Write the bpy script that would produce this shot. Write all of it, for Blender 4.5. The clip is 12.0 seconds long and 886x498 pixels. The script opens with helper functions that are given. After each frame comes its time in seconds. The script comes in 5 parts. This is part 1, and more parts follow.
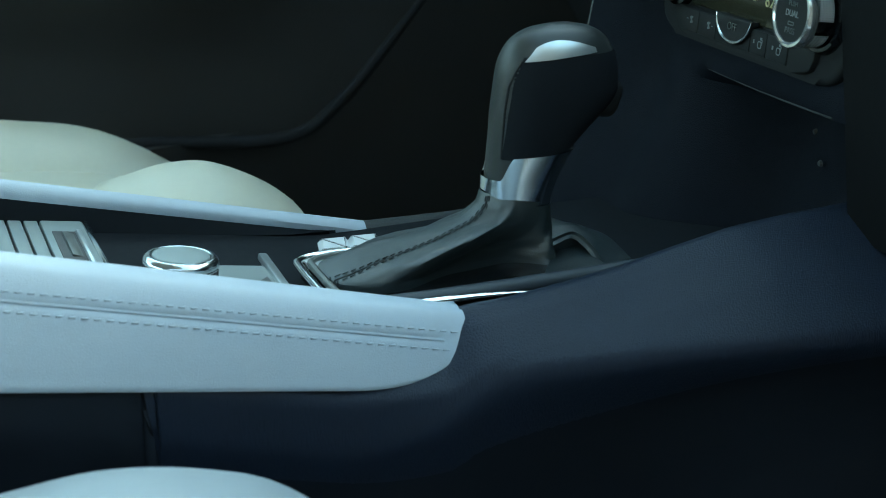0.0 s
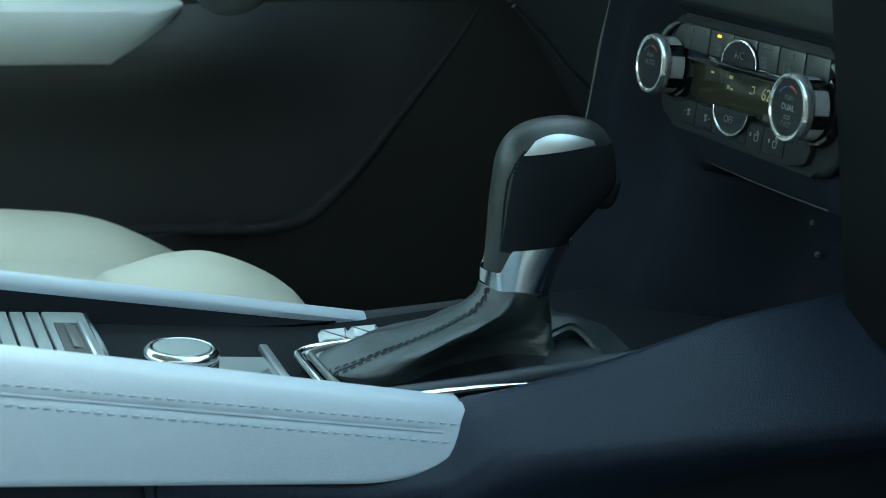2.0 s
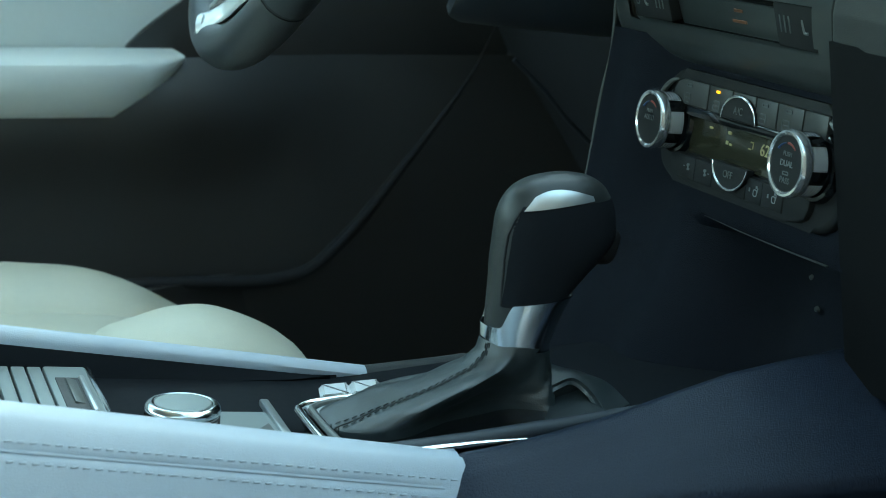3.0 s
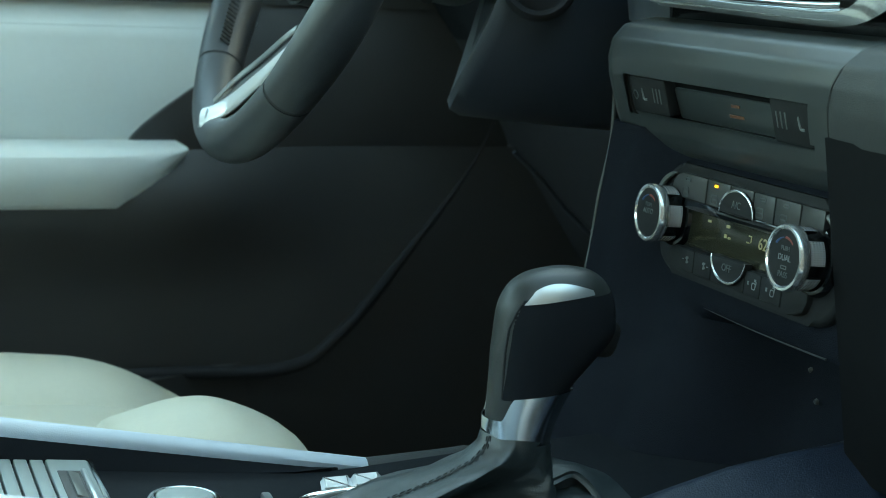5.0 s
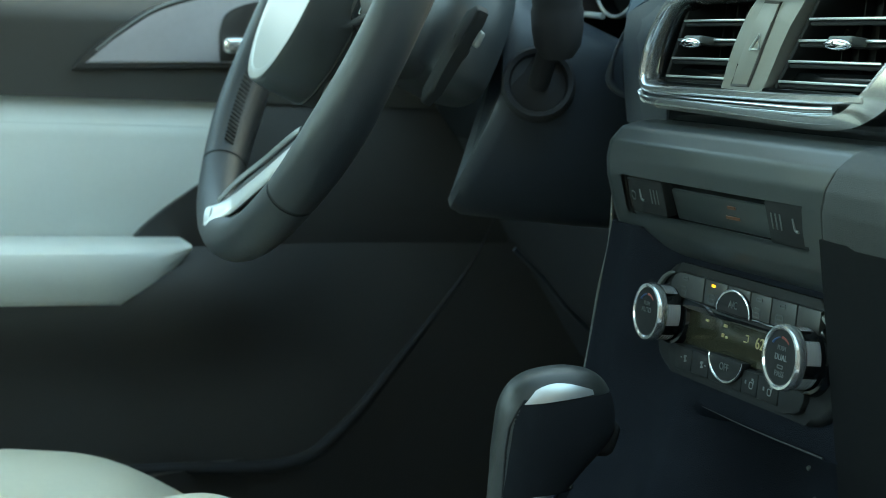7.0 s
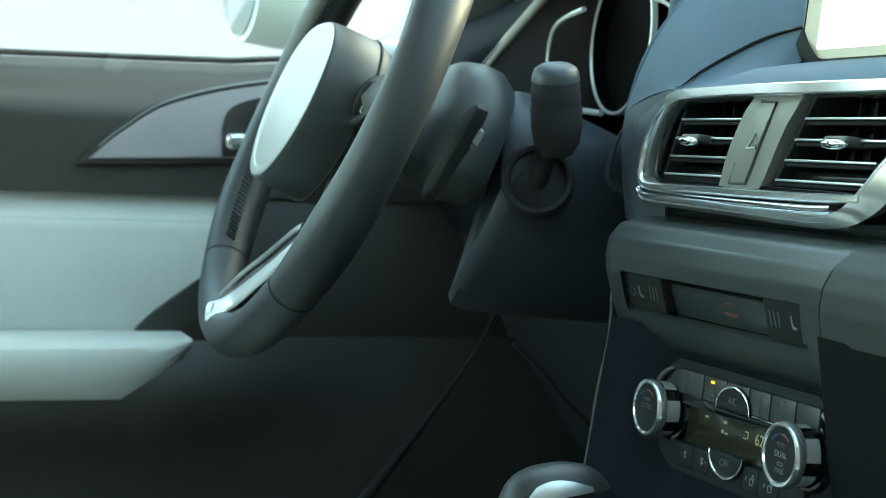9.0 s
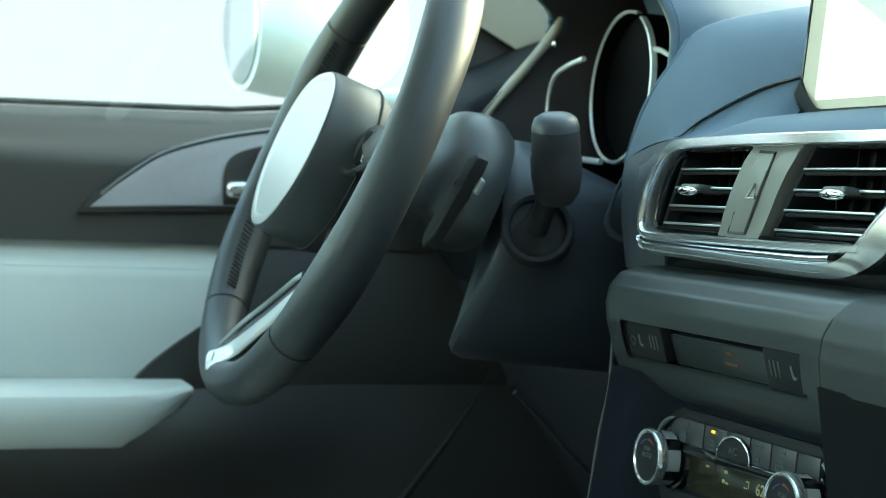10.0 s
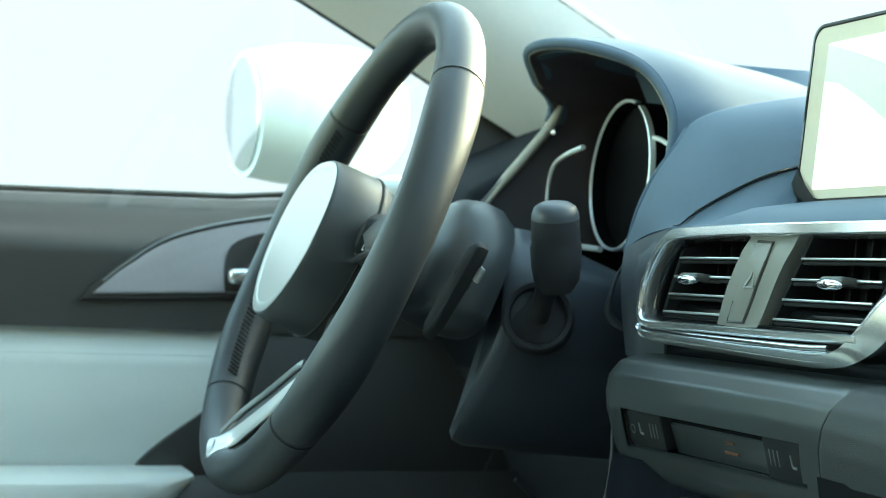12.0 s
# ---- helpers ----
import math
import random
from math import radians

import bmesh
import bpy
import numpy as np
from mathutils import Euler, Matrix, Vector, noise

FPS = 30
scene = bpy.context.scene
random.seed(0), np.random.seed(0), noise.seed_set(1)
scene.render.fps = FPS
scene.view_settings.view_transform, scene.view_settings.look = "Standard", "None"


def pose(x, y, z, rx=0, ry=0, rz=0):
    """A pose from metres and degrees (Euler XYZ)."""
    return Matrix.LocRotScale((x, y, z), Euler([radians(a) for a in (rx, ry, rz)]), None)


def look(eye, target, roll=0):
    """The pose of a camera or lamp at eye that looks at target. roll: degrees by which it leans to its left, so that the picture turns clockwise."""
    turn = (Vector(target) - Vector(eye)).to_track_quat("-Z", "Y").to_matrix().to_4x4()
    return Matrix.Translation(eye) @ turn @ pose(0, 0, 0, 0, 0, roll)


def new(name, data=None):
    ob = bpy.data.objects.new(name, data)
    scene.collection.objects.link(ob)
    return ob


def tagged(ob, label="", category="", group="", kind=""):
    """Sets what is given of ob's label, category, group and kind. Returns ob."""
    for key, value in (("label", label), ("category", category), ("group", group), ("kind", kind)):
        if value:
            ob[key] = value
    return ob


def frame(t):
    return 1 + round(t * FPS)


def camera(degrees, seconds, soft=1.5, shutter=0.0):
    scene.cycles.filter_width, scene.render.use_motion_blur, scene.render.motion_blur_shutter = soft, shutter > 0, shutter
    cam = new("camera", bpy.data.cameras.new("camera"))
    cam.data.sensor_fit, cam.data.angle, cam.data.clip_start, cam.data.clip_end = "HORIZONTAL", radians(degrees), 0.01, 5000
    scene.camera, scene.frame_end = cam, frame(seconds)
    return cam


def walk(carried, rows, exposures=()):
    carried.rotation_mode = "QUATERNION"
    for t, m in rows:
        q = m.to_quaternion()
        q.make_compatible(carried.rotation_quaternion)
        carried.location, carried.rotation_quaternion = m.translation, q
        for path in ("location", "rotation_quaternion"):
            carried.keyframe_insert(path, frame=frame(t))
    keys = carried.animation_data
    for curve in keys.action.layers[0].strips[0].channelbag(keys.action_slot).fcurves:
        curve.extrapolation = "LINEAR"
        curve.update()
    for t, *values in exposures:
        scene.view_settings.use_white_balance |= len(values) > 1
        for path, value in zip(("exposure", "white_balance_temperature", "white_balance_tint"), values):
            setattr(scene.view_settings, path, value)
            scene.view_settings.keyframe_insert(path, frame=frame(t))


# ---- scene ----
# ---- camera ----
cam = camera(30.26, 12.0, 0.8)
PATH = [
    (0.0, -0.4349, -0.7680, 0.5801, 20.000, -18.200),
    (0.5, -0.4351, -0.7684, 0.5817, 20.018, -17.437),
    (1.0, -0.4355, -0.7688, 0.5836, 20.037, -16.692),
    (1.5, -0.4358, -0.7694, 0.5850, 20.046, -16.017),
    (2.0, -0.4362, -0.7706, 0.5863, 20.033, -15.348),
    (2.5, -0.4367, -0.7717, 0.5884, 20.006, -14.584),
    (3.0, -0.4369, -0.7728, 0.5908, 20.005, -13.678),
    (5.0, -0.4399, -0.7783, 0.5962, 20.023, -10.675),
    (5.5, -0.4405, -0.7799, 0.5980, 20.023, -9.854),
    (6.0, -0.4413, -0.7825, 0.5998, 20.023, -9.106),
    (6.5, -0.4427, -0.7862, 0.6014, 19.998, -8.298),
    (7.0, -0.4437, -0.7893, 0.6032, 19.980, -7.512),
    (9.0, -0.4466, -0.7948, 0.6079, 20.012, -4.379),
    (9.5, -0.4471, -0.7960, 0.6093, 20.007, -3.614),
    (10.0, -0.4475, -0.7971, 0.6104, 20.002, -2.791),
    (10.5, -0.4479, -0.7990, 0.6117, 19.988, -1.889),
    (11.0, -0.4482, -0.8005, 0.6130, 19.975, -1.142),
    (11.5, -0.4487, -0.8016, 0.6137, 19.967, -0.486),
    (12.0, -0.4490, -0.8028, 0.6147, 19.955, 0.072),
]
walk(cam, [(t, pose(x, y, z, 90 + pitch, 0, -yaw)) for t, x, y, z, yaw, pitch in PATH], [(0.0, 3.75, 7800, -18), (3.0, 3.84, 8100, -17), (6.0, 3.97, 8600, -16), (12.0, 3.97, 8400, -16)])
cam.data.dof.use_dof = True
cam.data.dof.focus_distance = 0.89
cam.data.dof.aperture_fstop = 14.5

# ---- light ----
world = bpy.data.worlds.new("sky")
scene.world = world
world.use_nodes = True
wn = world.node_tree.nodes
sky = wn.new("ShaderNodeTexSky")
sky.sky_type, sky.sun_disc = "NISHITA", False
sky.sun_elevation, sky.sun_rotation = radians(23), radians(74)
sky.air_density, sky.dust_density, sky.ozone_density = 1.0, 1.2, 1.0
wn["Background"].inputs[1].default_value = 0.15
world.node_tree.links.new(sky.outputs[0], wn["Background"].inputs[0])
sun = new("sun", bpy.data.lights.new("sun", "SUN"))
sun.data.energy, sun.data.angle, sun.data.color = 0.5, radians(24), (1.0, 0.97, 0.92)
# a low veiled sun ahead of the car; the dashboard shades the console from it
sun.matrix_world = look((4.2, 1.2, 1.85), (0, 0, 0))


# ---- materials ----
def mat(name, color, rough=0.5, metal=0.0, grain=0.0, scale=600.0, kind="noise", tint=0.08, tint_scale=9.0, spec=0.5, coat=0.0, sheen=0.0, stretch=(1, 1, 1)):
    """A surface with two scales of colour variation, uneven gloss and a fine relief of grain metres."""
    m = bpy.data.materials.new(name)
    m.use_nodes = True
    n, l = m.node_tree.nodes, m.node_tree.links
    b = n["Principled BSDF"]
    b.inputs["Roughness"].default_value, b.inputs["Metallic"].default_value = rough, metal
    b.inputs["Specular IOR Level"].default_value, b.inputs["Coat Weight"].default_value = spec, coat
    b.inputs["Coat Roughness"].default_value = 0.08
    b.inputs["Sheen Weight"].default_value = sheen
    co = n.new("ShaderNodeTexCoord")
    big, small = n.new("ShaderNodeTexNoise"), n.new("ShaderNodeTexNoise")
    big.inputs["Scale"].default_value, small.inputs["Scale"].default_value = tint_scale, tint_scale * 23
    big.inputs["Detail"].default_value, small.inputs["Detail"].default_value = 4, 3
    for node in (big, small):
        l.new(co.outputs["Object"], node.inputs["Vector"])
    add = n.new("ShaderNodeMath")
    add.operation = "MULTIPLY_ADD"
    add.inputs[1].default_value = 0.45
    l.new(small.outputs["Fac"], add.inputs[0])
    l.new(big.outputs["Fac"], add.inputs[2])
    ramp = n.new("ShaderNodeMapRange")
    ramp.inputs["From Min"].default_value, ramp.inputs["From Max"].default_value = 0.4, 1.05
    ramp.inputs["To Min"].default_value, ramp.inputs["To Max"].default_value = 1 - tint, 1 + tint
    l.new(add.outputs[0], ramp.inputs["Value"])
    mix = n.new("ShaderNodeVectorMath")
    mix.operation = "SCALE"
    mix.inputs[0].default_value = color
    l.new(ramp.outputs[0], mix.inputs["Scale"])
    l.new(mix.outputs[0], b.inputs["Base Color"])
    gloss = n.new("ShaderNodeMapRange")
    gloss.inputs["From Min"].default_value, gloss.inputs["From Max"].default_value = 0.35, 1.05
    gloss.inputs["To Min"].default_value, gloss.inputs["To Max"].default_value = rough * 0.88, min(1, rough * 1.12)
    l.new(add.outputs[0], gloss.inputs["Value"])
    l.new(gloss.outputs[0], b.inputs["Roughness"])
    if grain:
        bump = n.new("ShaderNodeBump")
        bump.inputs["Strength"].default_value, bump.inputs["Distance"].default_value = 0.8, grain
        if kind == "leather":
            tex = n.new("ShaderNodeTexVoronoi")
            tex.feature = "DISTANCE_TO_EDGE"
            tex.inputs["Scale"].default_value = scale
            drawn = n.new("ShaderNodeMapping")
            drawn.inputs["Scale"].default_value = stretch
            l.new(co.outputs["Object"], drawn.inputs["Vector"])
            warp = n.new("ShaderNodeTexNoise")
            warp.inputs["Scale"].default_value = scale * 0.5
            l.new(drawn.outputs[0], warp.inputs["Vector"])
            mixv = n.new("ShaderNodeVectorMath")
            mixv.operation = "MULTIPLY_ADD"
            mixv.inputs[1].default_value = (1.2 / scale,) * 3
            l.new(warp.outputs["Color"], mixv.inputs[0])
            l.new(drawn.outputs[0], mixv.inputs[2])
            l.new(mixv.outputs[0], tex.inputs["Vector"])
            pw = n.new("ShaderNodeMath")
            pw.operation = "POWER"
            pw.inputs[1].default_value = 0.45
            l.new(tex.outputs["Distance"], pw.inputs[0])
            l.new(pw.outputs[0], bump.inputs["Height"])
        elif kind == "brushed":
            tex = n.new("ShaderNodeTexNoise")
            mapping = n.new("ShaderNodeMapping")
            mapping.inputs["Scale"].default_value = (scale, scale * 0.02, scale)
            l.new(co.outputs["Object"], mapping.inputs["Vector"])
            l.new(mapping.outputs[0], tex.inputs["Vector"])
            l.new(tex.outputs["Fac"], bump.inputs["Height"])
        else:
            tex = n.new("ShaderNodeTexNoise")
            tex.inputs["Scale"].default_value, tex.inputs["Detail"].default_value = scale, 4
            l.new(co.outputs["Object"], tex.inputs["Vector"])
            l.new(tex.outputs["Fac"], bump.inputs["Height"])
        l.new(bump.outputs[0], b.inputs["Normal"])
    return m


def glow(name, color, strength):
    m = mat(name, color, 0.4)
    b = m.node_tree.nodes["Principled BSDF"]
    b.inputs["Emission Color"].default_value, b.inputs["Emission Strength"].default_value = (*color, 1), strength
    return m


def pane(name, tint, gloss=0.06):
    m = bpy.data.materials.new(name)
    m.use_nodes = True
    n, l = m.node_tree.nodes, m.node_tree.links
    n.remove(n["Principled BSDF"])
    clear, shine, mix = n.new("ShaderNodeBsdfTransparent"), n.new("ShaderNodeBsdfGlossy"), n.new("ShaderNodeMixShader")
    clear.inputs[0].default_value, shine.inputs["Roughness"].default_value, mix.inputs[0].default_value = (*tint, 1), 0.02, gloss
    l.new(clear.outputs[0], mix.inputs[1])
    l.new(shine.outputs[0], mix.inputs[2])
    l.new(mix.outputs[0], n["Material Output"].inputs[0])
    return m


WHITE_LEATHER = mat("white leather", (0.46, 0.525, 0.60), 0.42, grain=0.00010, scale=900, kind="leather", tint=0.05)
SEAT_LEATHER = mat("ivory leather", (0.60, 0.575, 0.47), 0.46, grain=0.0002, scale=650, kind="leather", tint=0.05)
WHITE_THREAD = mat("pale grey thread", (0.43, 0.49, 0.56), 0.7, grain=0.0001, scale=3000)
BLACK_THREAD = mat("black thread", (0.018, 0.021, 0.022), 0.75, grain=0.0001, scale=3000)
PANEL_GRAIN = mat("grained dark panel", (0.0070, 0.0090, 0.0138), 0.6, grain=0.0003, scale=800, kind="leather", tint=0.12, spec=0.06)
PAD_GRAIN = mat("grained soft pad", (0.034, 0.037, 0.038), 0.5, grain=0.0003, scale=1000, kind="leather", tint=0.12, spec=0.4)
NAVY_GRAIN = mat("grained soft trim", (0.0108, 0.0182, 0.0350), 0.46, grain=0.0003, scale=460, kind="leather", tint=0.15, spec=0.35, stretch=(1.5, 1.5, 0.24))
DASH_SKIN = mat("soft dash skin", (0.080, 0.118, 0.160), 0.62, spec=0.2, grain=0.00015, scale=1500, tint=0.1)
BLACK_LEATHER = mat("black leather", (0.017, 0.021, 0.021), 0.40, grain=0.00007, scale=1300, kind="leather", tint=0.12)
BOOT_LEATHER = mat("soft black leather", (0.017, 0.026, 0.029), 0.36, spec=1.0, grain=0.00016, scale=900, kind="leather", tint=0.15)
# the passenger seat's white leather, with its shade in the colour
SHADED_LEATHER = mat("white leather darkened for shade", (0.29, 0.33, 0.36), 0.45, grain=0.0002, scale=650, kind="leather", tint=0.05)
COLUMN = mat("dark column plastic", (0.037, 0.046, 0.058), 0.5, grain=0.0001, scale=2000, tint=0.1)
LOWER_DARK = mat("black door plastic", (0.043, 0.042, 0.042), 0.55, grain=0.0002, scale=1400, tint=0.1)
MIRROR_PAINT = mat("pale blue car paint", (0.68, 0.80, 0.83), 0.6, tint=0.03)
TRAY_SILVER = mat("satin silver plastic", (0.29, 0.33, 0.33), 0.36, metal=0.3, grain=0.00003, scale=4000, tint=0.05)
SOFT_CHROME = mat("soft chrome", (0.52, 0.55, 0.56), 0.30, metal=0.8, tint=0.03)
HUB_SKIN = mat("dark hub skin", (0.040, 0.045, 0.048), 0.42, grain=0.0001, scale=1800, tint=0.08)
TROUGH = mat("dark trough plastic", (0.010, 0.012, 0.015), 0.75, spec=0.1, grain=0.0001, scale=1800, tint=0.1)
LEVER_CHROME = mat("dark chrome", (0.60, 0.64, 0.67), 0.17, metal=1.0, tint=0.03)
BAND = mat("dark satin band", (0.033, 0.038, 0.039), 0.32, grain=0.00004, scale=3000, tint=0.08)
RIM_LEATHER = mat("wheel rim leather", (0.024, 0.029, 0.034), 0.46, spec=0.55, grain=0.00009, scale=1000, kind="leather", tint=0.1)
BLACK_PLASTIC = mat("black plastic", (0.036, 0.033, 0.032), 0.5, grain=0.0001, scale=2200, tint=0.1)
PAD_SHADE = mat("pad blackened for shade", (0.006, 0.0065, 0.0075), 0.75, spec=0.1, grain=0.0001, scale=1800, tint=0.12)
SHADED_SIDE = mat("side trim darkened for shade", (0.0100, 0.0140, 0.0215), 0.6, spec=0.25, grain=0.0001, scale=1800, tint=0.12)
KNEE = mat("black knee panel plastic", (0.029, 0.030, 0.034), 0.75, spec=0.2, grain=0.0001, scale=1800, tint=0.1)
VENT_BLACK = mat("black vent plastic", (0.014, 0.015, 0.017), 0.8, spec=0.15, tint=0.1)
STRIP_SATIN = mat("warm satin grey paint", (0.20, 0.20, 0.185), 0.38, metal=0.15, grain=0.00003, scale=4000, tint=0.04)
GLOSS_BLACK = mat("gloss black trim", (0.006, 0.007, 0.008), 0.12, tint=0.05)
DARK_SATIN = mat("dark satin trim", (0.092, 0.098, 0.092), 0.33, grain=0.00005, scale=3000, tint=0.08)
GREY_SATIN = mat("satin grey metal paint", (0.22, 0.235, 0.235), 0.34, metal=0.25, grain=0.00003, scale=4000, tint=0.05)
CHROME = mat("satin chrome", (0.82, 0.85, 0.87), 0.14, metal=1.0, tint=0.03)
BRIGHT_CHROME = mat("bright chrome", (0.88, 0.9, 0.92), 0.06, metal=1.0, tint=0.02)
BRUSHED = mat("brushed silver trim", (0.52, 0.51, 0.55), 0.34, metal=0.25, grain=0.00006, scale=900, kind="brushed", tint=0.08)
DOOR_VINYL = mat("pale grey door vinyl", (0.64, 0.68, 0.67), 0.5, grain=0.0002, scale=900, kind="leather", tint=0.04)
DOOR_DARK = mat("dark door plastic", (0.044, 0.043, 0.040), 0.5, grain=0.0002, scale=1400, tint=0.1)
PILLAR = mat("beige pillar trim", (0.74, 0.74, 0.72), 0.7, grain=0.0003, scale=1600, tint=0.05)
CARPET = mat("charcoal carpet", (0.060, 0.058, 0.057), 0.95, grain=0.002, scale=900, tint=0.25)
HEADLINER = mat("grey headliner cloth", (0.74, 0.74, 0.71), 0.9, grain=0.0005, scale=1200)
PAINT = mat("white car paint", (0.78, 0.81, 0.83), 0.25, coat=0.6, tint=0.03)
RUBBER = mat("black rubber", (0.012, 0.012, 0.012), 0.7, tint=0.1)
PAVING = mat("asphalt ground", (0.06, 0.06, 0.06), 0.9, grain=0.004, scale=60, tint=0.15, tint_scale=0.7)
MARK_WHITE = mat("pale print", (0.40, 0.43, 0.43), 0.6)
MARK_GREY = mat("grey print", (0.075, 0.085, 0.085), 0.6)
MARK_DIM = mat("dim pale print", (0.15, 0.165, 0.165), 0.6)
KEY_SATIN = mat("dark satin key plastic", (0.030, 0.031, 0.030), 0.42, grain=0.00004, scale=3000, tint=0.08)
KEY_BLACK = mat("black key plastic", (0.014, 0.015, 0.016), 0.65, spec=0.2, grain=0.00008, scale=2400, tint=0.1)
MARK_RED = mat("red print", (0.22, 0.035, 0.025), 0.6)
MARK_BLUE = mat("blue print", (0.03, 0.07, 0.18), 0.6)
LCD = mat("dark display glass", (0.026, 0.025, 0.016), 0.16, tint=0.1)
LCD_INK = glow("amber display ink", (0.30, 0.27, 0.14), 0.008)
AMBER = glow("amber indicator", (1.0, 0.42, 0.03), 0.17)
WARN = mat("dim orange lettering", (0.16, 0.06, 0.03), 0.5)
SCREEN = glow("lit screen", (0.80, 0.86, 0.84), 0.06)
SILVER = mat("silver paint", (0.72, 0.75, 0.76), 0.3, metal=0.35, tint=0.03)
SCREEN_REFLECTION = mat("painted screen reflection", (0.64, 0.66, 0.60), 0.4)
SCREEN_EDGE = glow("pale screen border", (0.42, 0.41, 0.34), 0.015)
DIAL_FACE = mat("black dial face", (0.004, 0.004, 0.005), 0.7, spec=0.05, tint=0.1)
# the pale base colour stands for window light mirrored in a dark skin
AIRBAG_SHEEN = mat("airbag skin with painted sheen", (0.30, 0.31, 0.30), 0.30, spec=1.0, tint=0.01, coat=1.0)
for link in list(AIRBAG_SHEEN.node_tree.nodes["Principled BSDF"].inputs["Roughness"].links):
    AIRBAG_SHEEN.node_tree.links.remove(link)
AIRBAG_SHEEN.node_tree.nodes["Principled BSDF"].inputs["Coat Roughness"].default_value = 0.28
MIRROR_GLASS = mat("mirror glass", (0.80, 0.90, 0.92), 0.12, metal=1.0, tint=0.01)
LINER = mat("dark brown liner plastic", (0.048, 0.040, 0.043), 0.6, grain=0.0001, scale=1800, tint=0.1)
LEG_TRIM = mat("pale satin trim", (0.30, 0.285, 0.235), 0.4, grain=0.00005, scale=2000, tint=0.05)
HOOD_EDGE = mat("pale hood edge vinyl", (0.26, 0.25, 0.20), 0.35, grain=0.0001, scale=1500, tint=0.08)
SATIN_SILVER = mat("satin silver trim", (0.76, 0.78, 0.79), 0.15, metal=0.85, tint=0.03)
MATT_BLACK = mat("matt black plastic", (0.064, 0.062, 0.063), 0.75, spec=0.25, grain=0.0001, scale=1800, tint=0.1)
LIGHT_BLOCK = mat("dark light-blocking wall", (0.07, 0.07, 0.07), 0.9, grain=0.003, scale=80, tint=0.15, tint_scale=1.5)
SKY_GLOW = glow("glowing sky sheet", (0.0, 0.0, 0.0), 0.080)
SKY_GLOW.node_tree.nodes["Principled BSDF"].inputs["Emission Color"].default_value = (0.88, 1.0, 1.44, 1)
SKY_GLOW.node_tree.nodes["Principled BSDF"].inputs["Specular IOR Level"].default_value = 0.0
GLASS = pane("window glass", (0.95, 0.98, 0.98))


# ---- building helpers ----
def mesh_of(bm, name, material, smooth=True):
    me = bpy.data.meshes.new(name)
    bmesh.ops.recalc_face_normals(bm, faces=bm.faces)
    bm.to_mesh(me)
    bm.free()
    me.materials.append(material)
    if smooth:
        me.polygons.foreach_set("use_smooth", [True] * len(me.polygons))
        me.set_sharp_from_angle(angle=radians(42))
    return me


def part(name, bm, material, parent=None, label=""):
    """One mesh object, under a thing or under a part of it."""
    ob = new(name, mesh_of(bm, name, material))
    ob.parent = parent
    return tagged(ob, label)


def thing(name, label, category, group="", kind=""):
    return tagged(new(name), label, category, group, kind)


def whole(name, bm, material, label, category, group="", kind=""):
    return tagged(part(name, bm, material), label, category, group, kind)


def spline(points, n):
    """n + 1 points on a smooth curve through a few."""
    p = [Vector(q) for q in points]
    p = [2 * p[0] - p[1], *p, 2 * p[-1] - p[-2]]
    out = []
    for i in range(n + 1):
        s = i / n * (len(p) - 3)
        k = min(int(s), len(p) - 4)
        t = s - k
        a, b, c, d = p[k : k + 4]
        out.append(0.5 * (2 * b + (c - a) * t + (2 * a - 5 * b + 4 * c - d) * t * t + (3 * b - a - 3 * c + d) * t ** 3))
    return out


def lerp(a, b, t):
    return a + (b - a) * t


def ease(a, b, x):
    t = min(1, max(0, (x - a) / (b - a)))
    return t * t * (3 - 2 * t)


def table(x, rows):
    """Linear reading of a short table of (x, value...)."""
    if x <= rows[0][0]:
        return rows[0][1:] if len(rows[0]) > 2 else rows[0][1]
    for a, b in zip(rows, rows[1:]):
        if x <= b[0]:
            t = (x - a[0]) / (b[0] - a[0])
            v = tuple(lerp(p, q, t) for p, q in zip(a[1:], b[1:]))
            return v if len(v) > 1 else v[0]
    return rows[-1][1:] if len(rows[-1]) > 2 else rows[-1][1]


def loft(rings, closed=True, caps=True, bm=None):
    """A skin over rings of equally many points."""
    bm = bm or bmesh.new()
    grid = [[bm.verts.new(p) for p in ring] for ring in rings]
    m = len(grid[0])
    for a, b in zip(grid, grid[1:]):
        for j in range(m if closed else m - 1):
            k = (j + 1) % m
            bm.faces.new((a[j], a[k], b[k], b[j]))
    if closed and caps:
        bm.faces.new(grid[0][::-1])
        bm.faces.new(grid[-1])
    return bm


